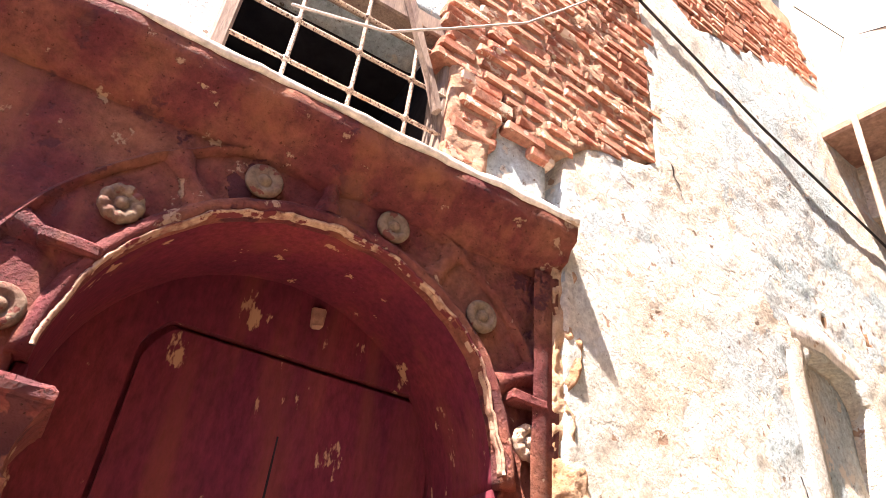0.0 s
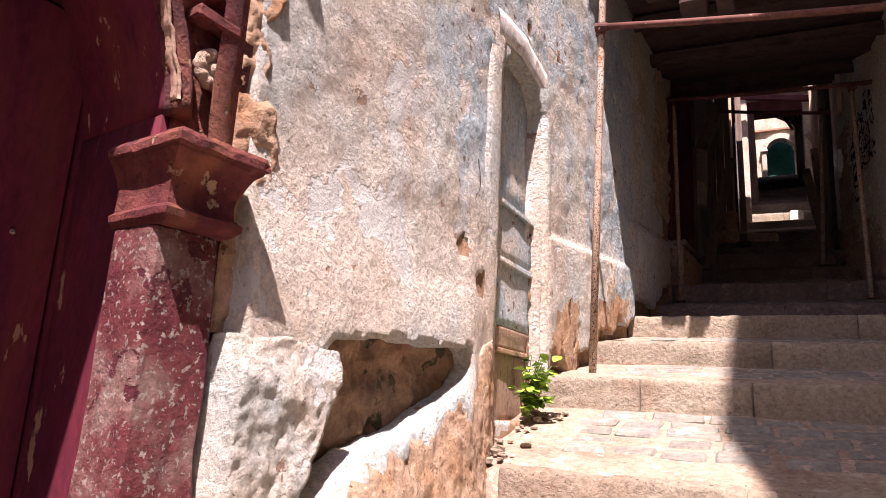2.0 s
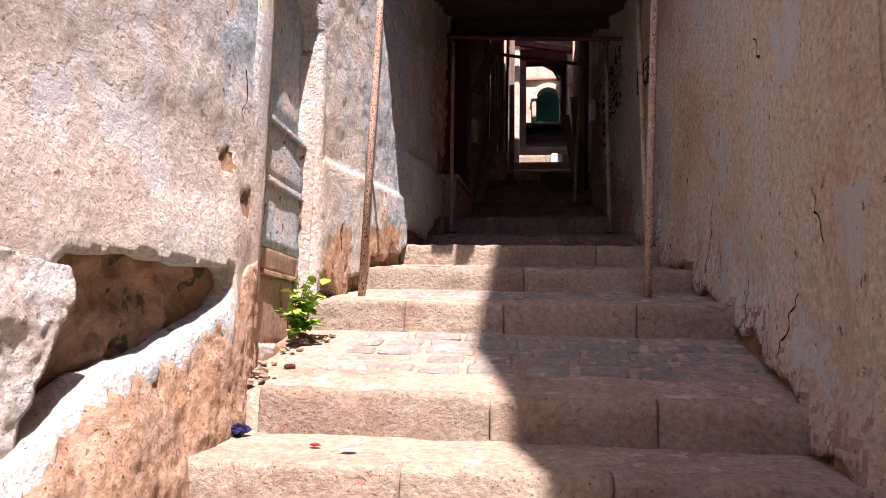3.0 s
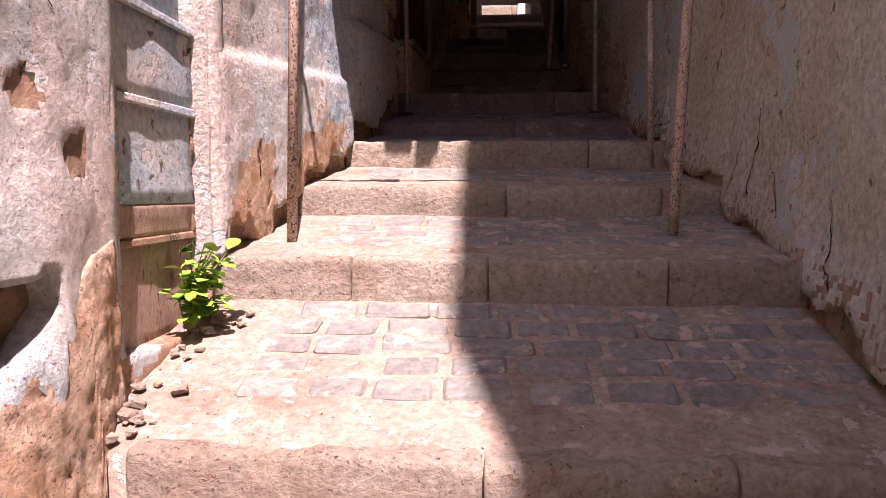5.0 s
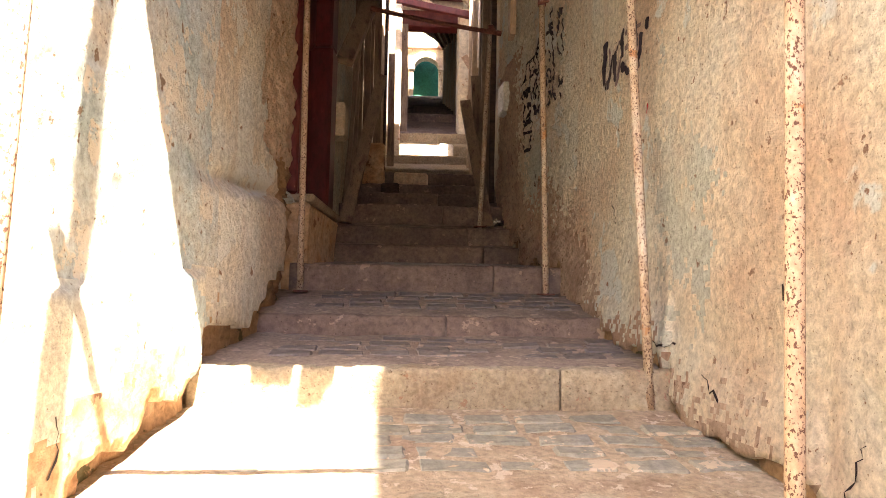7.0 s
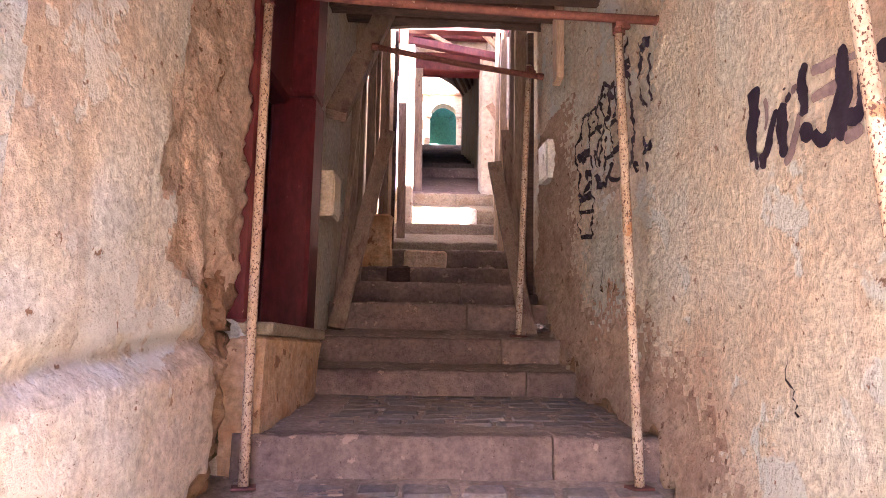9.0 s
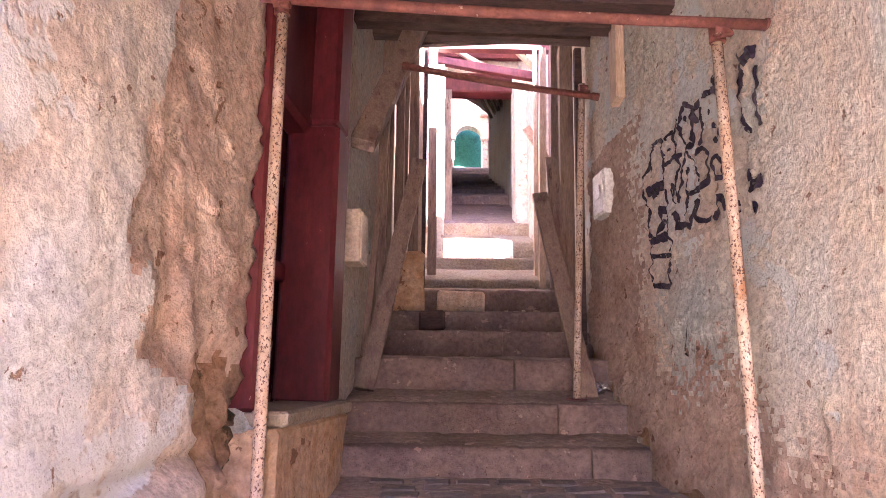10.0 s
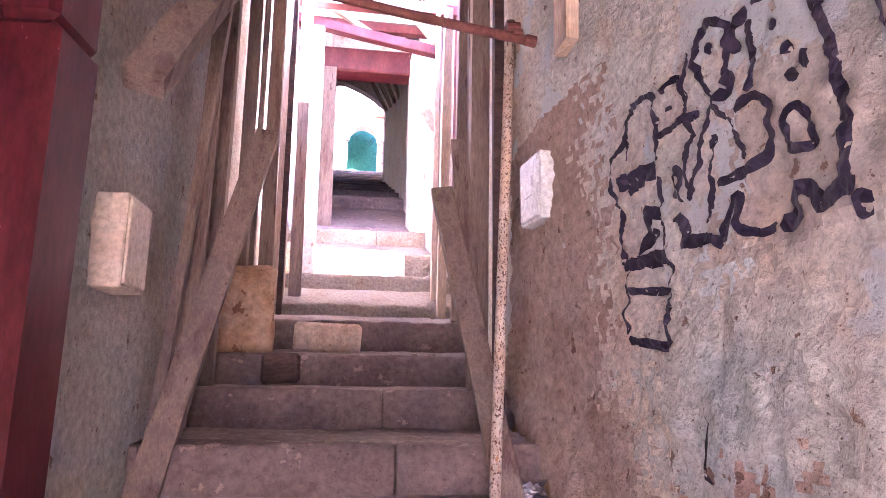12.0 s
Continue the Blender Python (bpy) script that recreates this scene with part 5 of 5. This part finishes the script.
for k, (y, up, n, way) in enumerate(((4.75, 0.15, 16, 1.5), (5.0, 0.12, 12, 1.9), (4.35, 0.1, 12, 0.8), (3.8, 0.15, 14, 1.1), (3.3, 0.1, 12, 2.0), (5.7, 0.15, 8, 0.3), (6.15, 0.30, 8, 0.2), (4.1, 1.1, 7, 1.6), (3.5, 1.5, 8, 1.2), (5.3, 0.6, 6, 2.2), (2.9, 0.8, 10, 1.0))):
    crack(wr, right_x, y, ground_z(y) + up, n, way, k)
for k, (y, z, n, way) in enumerate(((7.0, 3.0, 10, 1.4), (9.0, 3.6, 9, 1.2))):
    crack(wp, right_x, y, z, n, way, 40 + k)
for k, (y, z, n, way) in enumerate(((2.35, 4.1, 14, -1.3), (3.05, 2.6, 10, -1.6), (4.4, 1.9, 9, 1.2), (5.0, 1.95, 8, 1.7))):
    crack(bpy.data.objects["wall_left"], left_x, y, z, n, way, 80 + k)

# ---- small things ----
# leafy weed at the foot of the blocked doorway
def leaf_mesh(k):
    bm = bmesh.new()
    n = 6
    left, mid, right = [], [], []
    for i in range(n + 1):
        u = i / n
        w = 0.52 * math.sin(math.pi * min(1.0, u * 0.94 + 0.05)) ** 0.75 * (1 - 0.2 * u)
        droop = -0.25 * u * u
        mid.append(bm.verts.new((u, 0, droop)))
        left.append(bm.verts.new((u, w, droop + 0.12 * w)))
        right.append(bm.verts.new((u, -w, droop + 0.12 * w)))
    for i in range(n):
        bm.faces.new((mid[i], mid[i + 1], left[i + 1], left[i]))
        bm.faces.new((right[i], right[i + 1], mid[i + 1], mid[i]))
    me = mesh_from("leaf", bm)
    me.materials.append(LEAF)
    me.polygons.foreach_set("use_smooth", [True] * len(me.polygons))
    return me


leaf_data = leaf_mesh(0)
weed_at = Vector((-1.385, 3.74, ground_z(3.76) + 0.02))
weed = thing("weed", weed_at, "bright green leafy weed growing at the doorway's foot", "plant")
rnd = random.Random(4)
for k in range(24):
    a = rnd.uniform(0, 2 * math.pi)
    h, spread = rnd.uniform(0.05, 0.34), rnd.uniform(0.04, 0.17)
    top = weed_at + Vector((0.06 + 0.7 * spread * math.cos(a), spread * math.sin(a), h))
    bend = weed_at.lerp(top, 0.5) + Vector((0, 0, 0.05))
    bm = bmesh.new()
    rod(bm, [weed_at + Vector((rnd.uniform(-0.02, 0.02), rnd.uniform(-0.02, 0.02), 0)), bend, top], 0.004, 6, 0.5)
    stem = part("stem", bm, STEM, weed)
    for j in range(7):
        q = weed_at.lerp(top, 0.35 + 0.65 * j / 6) + Vector((0, 0, 0.03 * (1 - j / 6)))
        s = rnd.uniform(0.032, 0.065)
        ob = new("leaf", leaf_data)
        ob.parent = stem
        ob.matrix_basis = pose(*q, rnd.uniform(-25, 25), rnd.uniform(-30, 25), rnd.uniform(0, 360)) @ Matrix.Diagonal((s, s, s, 1))


# litter
def crumple(name, at, size, tone, label, seed, flat=0.7):
    bm = bmesh.new()
    bmesh.ops.create_icosphere(bm, subdivisions=3, radius=1)
    for v in bm.verts:
        k = 1 + 0.45 * rough(v.co + Vector((seed, 0, 0)), 1.6) + 0.35 * rough(v.co + Vector((0, seed, 0)), 4)
        v.co = Vector(at) + Vector((v.co.x * size[0] * k, v.co.y * size[1] * k, max(-0.9 * size[2], v.co.z * size[2] * k * flat) + 0.85 * size[2]))
    tagged(part(name, bm, tone), label, "litter")


def chunk(at, s, tone):
    """A broken, angular lump lying on one face."""
    bm = bmesh.new()
    h = s * random.uniform(0.35, 0.6)
    block(bm, (s * random.uniform(0.8, 1.3), s * random.uniform(0.7, 1.1), h), Matrix.Translation((at[0], at[1], at[2] + 0.38 * h)) @ pose(0, 0, 0, random.uniform(-12, 12), random.uniform(-12, 12), random.uniform(0, 90)), 0.1 * s, 0.2 * s)
    tagged(part("rubble_stone", bm, tone), "broken lump of plaster lying on the stair", "litter")


crumple("plastic_bag", (-1.30, 2.92, ground_z(2.92)), (0.042, 0.045, 0.03), BLUEBAG, "small crumpled dark blue plastic bag on the step", 3)
crumple("foil_scrap", (0.66, 10.18, ground_z(10.18)), (0.06, 0.05, 0.05), FOIL, "crumpled shiny foil scrap beside the plank", 8)
crumple("bottle_cap", (-0.93, 2.80, ground_z(2.80)), (0.022, 0.012, 0.008), REDLITTER, "tiny red plastic scrap on the dusty step", 5)
crumple("paper_scrap", (-0.78, 2.75, ground_z(2.75)), (0.03, 0.02, 0.006), BOXWHITE, "small pale paper scrap on the dusty step", 6)
for x, y, s in ((-1.35, 3.20, 0.06), (-1.38, 3.88, 0.05), (0.70, 13.35, 0.10), (0.76, 13.5, 0.13), (0.66, 13.55, 0.08), (0.74, 13.75, 0.12), (0.62, 13.3, 0.05), (0.70, 13.9, 0.10), (0.80, 9.7, 0.06), (0.74, 10.05, 0.045), (-0.95, 12.4, 0.05), (0.55, 12.45, 0.05), (0.30, 11.5, 0.03), (0.42, 11.52, 0.04), (0.15, 11.5, 0.03), (-0.2, 10.35, 0.035), (-0.05, 10.34, 0.03)):
    chunk((x, y, ground_z(y)), s, EARTH if y < 5 else STONE)

for k in range(34):
    y = random.uniform(3.08, 3.95)
    x = lerp(LEFT, y) + 0.03 + 0.16 * random.random() ** 1.6
    chunk((x, y, ground_z(y)), random.uniform(0.014, 0.045), random.choice((EARTH, STONE, BANK)))

# loose stone block and stump on the upper steps
bm = bmesh.new()
vs = block(bm, (0.44, 0.20, 0.20), Matrix.Translation((-0.24, 11.90, 4.07 + 0.13)) @ pose(0, 0, 0, 2, 1.5, -3), 0.02, 0.006, 2)
tagged(part("stone_block", bm, OCHRE), "loose pale dressed stone block on the stair", "block")
bm = bmesh.new()
vs = block(bm, (0.40, 0.5, 0.62), Matrix.Translation((-0.80, 11.85, 4.33)) @ pose(0, 0, 0, 0, 0, 6), 0.03, 0.012, 5)
for v in vs:
    v.co += Vector((0.02 * rough(v.co, 4), 0.02 * rough(v.co + Vector((3, 0, 0)), 4), 0.02 * rough(v.co + Vector((0, 3, 0)), 5)))
tagged(part("stair_cheek", bm, MOUND), "rough ochre masonry cheek beside the upper steps", "masonry", kind="structure")
bm = bmesh.new()
vs = block(bm, (0.22, 0.12, 0.17), Matrix.Translation((-0.50, 11.42, 3.98)), 0.02, 0.012, 3)
tagged(part("dark_stone", bm, BEAM), "dark stone set in the step's face", "stone")
bm = bmesh.new()
vs = block(bm, (0.24, 0.2, 0.26), Matrix.Translation((0.33, 13.84, 5.05)), 0.02, 0.01, 2)
tagged(part("stone_block", bm, WHITEWASH), "pale sunlit stone block against the riser", "block")


# sprayed drawing and letters on the right wall
def spray(parent, pts, w, tone=PAINTED):
    """A sprayed stroke along (y, z) points, lying on the uneven plaster."""
    bm = bmesh.new()
    fine = []
    q = [pts[0]] + list(pts) + [pts[-1]]
    for a, b, c, d in zip(q, q[1:], q[2:], q[3:]):
        n = max(2, int(math.hypot(c[0] - b[0], c[1] - b[1]) / 0.010))
        for i in range(n):
            t = i / n
            fine.append(tuple(0.5 * (2 * b[k] + (c[k] - a[k]) * t + (2 * a[k] - 5 * b[k] + 4 * c[k] - d[k]) * t * t + (3 * b[k] - a[k] - 3 * c[k] + d[k]) * t ** 3) for k in (0, 1)))
    fine.append(pts[-1])
    rows = []
    for i, (y, z) in enumerate(fine):
        a, b = fine[max(0, i - 2)], fine[min(len(fine) - 1, i + 2)]
        t = Vector((b[0] - a[0], b[1] - a[1])).normalized()
        end = min(i, len(fine) - 1 - i) * 0.010 / (w / 2)
        ww = w * (1 + 0.35 * rough((y, z, 91), 9)) / 2 * min(1.0, 0.25 + math.sqrt(end))
        row = []
        for s in (-1, -0.33, 0.33, 1):
            yy, zz = y - t.y * ww * s, z + t.x * ww * s
            rag = 0.002 + 0.11 * max(0.0, w - 0.02)
            yy, zz = yy + rag * rough((yy, zz, 93), 34), zz + rag * rough((yy, zz, 95), 34)
            row.append(bm.verts.new((right_x(yy, zz) - 0.005, yy, zz)))
        rows.append(row)
    for p, q in zip(rows, rows[1:]):
        for k in range(3):
            bm.faces.new((p[k], p[k + 1], q[k + 1], q[k]))
    part("stroke", bm, tone, parent)


letters = thing("sprayed_letters", (0.96, 6.9, 3.85), "thick black sprayed scrawl dripping on the ochre wall", "graffiti")
# heavy strokes
for w, pts in (
    (0.075, [(7.18, 4.23), (7.17, 4.13), (7.20, 4.05), (7.19, 3.95)]),
    (0.035, [(7.17, 3.96), (7.17, 3.91)]),
    (0.05, [(7.12, 3.96), (7.13, 3.90)]),
    (0.05, [(7.15, 3.94), (7.10, 3.96), (7.07, 4.02), (7.02, 4.09)]),
    (0.03, [(6.97, 4.15), (6.97, 4.14)]),
    (0.08, [(6.99, 4.10), (6.99, 4.03), (7.00, 3.97), (6.99, 3.91)]),
    (0.04, [(6.97, 4.10), (6.93, 4.11)]),
    (0.06, [(6.85, 4.19), (6.87, 4.13), (6.86, 4.07), (6.87, 4.01)]),
    (0.085, [(6.87, 3.99), (6.86, 3.94), (6.87, 3.92)]),
):
    spray(letters, pts, 0.85 * w)
# heavy strokes, other letters
for w, pts in (
    (0.05, [(6.83, 3.94), (6.79, 3.90), (6.74, 3.91)]),
    (0.07, [(6.66, 4.16), (6.67, 4.08), (6.69, 3.99), (6.72, 3.94), (6.74, 3.89)]),
    (0.06, [(6.65, 4.07), (6.65, 4.00), (6.68, 3.93), (6.69, 3.87)]),
    (0.06, [(6.57, 4.05), (6.59, 3.97), (6.59, 3.94), (6.62, 3.92), (6.66, 3.94)]),
    (0.05, [(6.49, 4.10), (6.49, 4.03)]),
):
    spray(letters, pts, 0.85 * w)
# thin strokes between the letters
for w, pts in (
    (0.025, [(7.10, 4.16), (7.09, 4.10), (7.11, 4.04)]),
    (0.03, [(7.00, 3.89), (6.96, 3.90), (6.92, 3.96), (6.89, 4.03)]),
    (0.035, [(6.81, 4.14), (6.75, 4.13), (6.69, 4.13)]),
    (0.035, [(6.82, 4.05), (6.76, 4.05), (6.70, 4.05)]),
    (0.03, [(6.64, 4.11), (6.58, 4.10)]),
    (0.035, [(6.68, 3.87), (6.63, 3.87), (6.59, 3.88)]),
    (0.03, [(6.93, 4.12), (6.89, 4.12)]),
):
    spray(letters, pts, w, THINPAINT)

castle = thing("sprayed_drawing", (0.86, 8.9, 4.05), "black sprayed outline drawing of crowded towers on the wall", "graffiti")
# narrow tower with a filled letter
for w, pts in (
    (0.026, [(9.46, 4.71), (9.44, 4.86), (9.35, 4.88), (9.26, 4.88), (9.23, 4.85), (9.22, 4.77), (9.22, 4.63)]),
    (0.055, [(9.52, 4.63), (9.37, 4.62), (9.24, 4.62)]),
    (0.03, [(9.46, 4.59), (9.24, 4.59)]),
    (0.018, [(9.45, 4.79), (9.55, 4.73), (9.58, 4.64), (9.52, 4.55), (9.50, 4.43), (9.49, 4.32)]),
    (0.045, [(9.33, 4.48), (9.23, 4.45)]),
    (0.05, [(9.29, 4.47), (9.34, 4.35)]),
    (0.04, [(9.26, 4.40), (9.36, 4.34)]),
    (0.02, [(9.23, 4.58), (9.24, 4.47), (9.20, 4.35), (9.19, 4.27)]),
    (0.05, [(9.49, 4.32), (9.35, 4.31), (9.19, 4.30)]),
):
    spray(castle, pts, w)
# its foot
for w, pts in (
    (0.016, [(9.45, 4.30), (9.47, 4.07)]),
    (0.02, [(9.18, 4.28), (9.19, 4.19), (9.21, 4.10), (9.21, 4.02)]),
    (0.026, [(9.45, 4.22), (9.21, 4.19)]),
    (0.03, [(9.47, 4.05), (9.32, 4.03), (9.20, 4.01)]),
):
    spray(castle, pts, w)
# small towers
for w, pts in (
    (0.024, [(9.16, 4.84), (9.13, 4.87), (9.08, 4.86), (9.05, 4.82), (9.04, 4.75)]),
    (0.04, [(9.13, 4.79), (9.14, 4.77)]),
    (0.024, [(9.21, 4.71), (9.08, 4.71), (8.98, 4.70)]),
    (0.022, [(9.02, 4.92), (9.04, 4.71), (9.06, 4.56), (9.04, 4.47)]),
    (0.035, [(9.15, 4.48), (9.14, 4.55), (9.11, 4.56), (9.09, 4.52), (9.12, 4.46)]),
    (0.03, [(9.15, 4.42), (9.11, 4.40), (9.10, 4.35), (9.12, 4.31)]),
    (0.04, [(9.11, 4.33), (9.04, 4.32), (8.96, 4.31), (8.89, 4.28)]),
):
    spray(castle, pts, w)
# middle tower and bowed letter
for w, pts in (
    (0.026, [(8.99, 4.86), (8.97, 4.93), (8.91, 4.95), (8.85, 4.93), (8.81, 4.89), (8.82, 4.84), (8.86, 4.77)]),
    (0.04, [(8.90, 4.89), (8.91, 4.86)]),
    (0.022, [(8.99, 4.87), (8.94, 4.80), (8.91, 4.71), (8.84, 4.63)]),
    (0.04, [(8.86, 4.77), (8.82, 4.73), (8.84, 4.70), (8.88, 4.72)]),
    (0.018, [(8.91, 4.70), (8.95, 4.62), (9.01, 4.52), (9.07, 4.45)]),
    (0.022, [(8.91, 4.61), (8.94, 4.53), (8.95, 4.35)]),
    (0.032, [(8.81, 4.64), (8.73, 4.65), (8.68, 4.60), (8.68, 4.53), (8.70, 4.48), (8.78, 4.46), (8.91, 4.46)]),
    (0.022, [(8.84, 4.63), (8.82, 4.58), (8.78, 4.49)]),
):
    spray(castle, pts, w)
# great tower with its window holes
for w, pts in (
    (0.05, [(8.81, 4.81), (8.78, 4.88), (8.73, 4.90)]),
    (0.035, [(8.72, 4.92), (8.63, 4.91), (8.55, 4.88), (8.51, 4.82), (8.47, 4.72), (8.45, 4.60), (8.44, 4.48), (8.45, 4.34), (8.44, 4.31)]),
    (0.026, [(8.73, 4.87), (8.73, 4.78), (8.75, 4.67)]),
    (0.045, [(8.63, 4.82), (8.64, 4.79)]),
    (0.045, [(8.60, 4.74), (8.60, 4.71)]),
    (0.035, [(8.54, 4.69), (8.54, 4.64)]),
    (0.045, [(8.58, 4.66), (8.60, 4.63)]),
    (0.026, [(8.63, 4.48), (8.61, 4.54), (8.58, 4.56), (8.55, 4.52), (8.54, 4.45), (8.61, 4.46), (8.63, 4.48)]),
):
    spray(castle, pts, w)
# ragged base line
for w, pts in (
    (0.032, [(8.89, 4.28), (8.86, 4.37), (8.84, 4.40), (8.82, 4.36), (8.82, 4.31), (8.75, 4.28), (8.70, 4.29)]),
    (0.042, [(8.69, 4.29), (8.63, 4.29), (8.62, 4.34), (8.60, 4.36), (8.56, 4.34), (8.54, 4.30), (8.51, 4.31), (8.46, 4.32), (8.42, 4.31)]),
    (0.045, [(8.41, 4.30), (8.42, 4.24)]),
):
    spray(castle, pts, w)
# flags and drips beside the steel pole
for w, pts in (
    (0.02, [(8.56, 4.92), (8.53, 5.00), (8.48, 5.08)]),
    (0.055, [(8.56, 4.91), (8.49, 4.92), (8.44, 4.92)]),
    (0.026, [(8.32, 4.96), (8.31, 4.82), (8.32, 4.70), (8.28, 4.59), (8.31, 4.59)]),
    (0.05, [(8.29, 4.89), (8.21, 4.90), (8.14, 4.88)]),
    (0.022, [(8.17, 4.83), (8.18, 4.73), (8.19, 4.64), (8.17, 4.56)]),
    (0.03, [(8.30, 4.41), (8.29, 4.35)]),
    (0.065, [(8.29, 4.32), (8.24, 4.33), (8.19, 4.33)]),
    (0.06, [(8.25, 4.25), (8.29, 4.21)]),
):
    spray(castle, pts, w)
# small red mark and a red scribble
marks = thing("red_marks", (0.98, 6.4, 3.55), "small red paint marks on the plaster", "paint mark")
spray(marks, [(6.50, 3.62), (6.50, 3.56)], 0.018, REDLITTER)

# ---- stones of the steps, last ----
for i, (y, foot, head) in enumerate(RISERS):
    if y > 14.9:
        continue
    a, b = lerp(LEFT, y) - 0.02, lerp(RIGHT, y) + 0.02
    if y == 3.05:
        a = -1.265
    # Risers under cover use the stone tone darkened for shade.
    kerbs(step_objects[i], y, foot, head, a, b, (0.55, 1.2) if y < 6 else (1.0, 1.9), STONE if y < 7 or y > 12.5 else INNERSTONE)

paver_shapes, shaded_shapes = [], []
for k in range(10):
    bm = bmesh.new()
    vs = block(bm, (random.uniform(0.19, 0.27), random.uniform(0.105, 0.13), 0.05), Matrix.Identity(4), 0.014, 0.008)
    me = mesh_from("paver", bm)
    dark = me.copy()
    me.materials.append(PAVER)
    dark.materials.append(INNERPAVER)
    shaded_shapes.append((dark, max(v.co.x for v in me.vertices) - min(v.co.x for v in me.vertices)))
    paver_shapes.append((me, max(v.co.x for v in me.vertices) - min(v.co.x for v in me.vertices)))
for i, (y, foot, head) in enumerate(RISERS[:10]):
    if not 2.9 < y < 8.6:
        continue
    y1, z1 = RISERS[i + 1][0], RISERS[i + 1][1]
    yy = y + 0.36
    while yy < y1 - 0.05:
        x = lerp(LEFT, yy) + 0.22 + random.uniform(0, 0.15)
        while x < lerp(RIGHT, yy) - 0.12:
            # Inner treads get the paver copies with shade in their colour.
            me, w = random.choice(paver_shapes if y < 6.0 else shaded_shapes)
            if random.random() < 0.9:
                ob = new("paver", me)
                ob.parent = step_objects[i]
                k = (yy - y) / (y1 - y)
                slope_deg = math.degrees(math.atan2(z1 - head, y1 - y))
                ob.matrix_basis = pose(x + w / 2, yy + random.uniform(-0.01, 0.01), head + (z1 - head) * k - 0.0235 + random.uniform(-0.004, 0.003), slope_deg, 0, random.uniform(-2, 2))
            x += w + random.uniform(0.012, 0.035)
        yy += 0.145
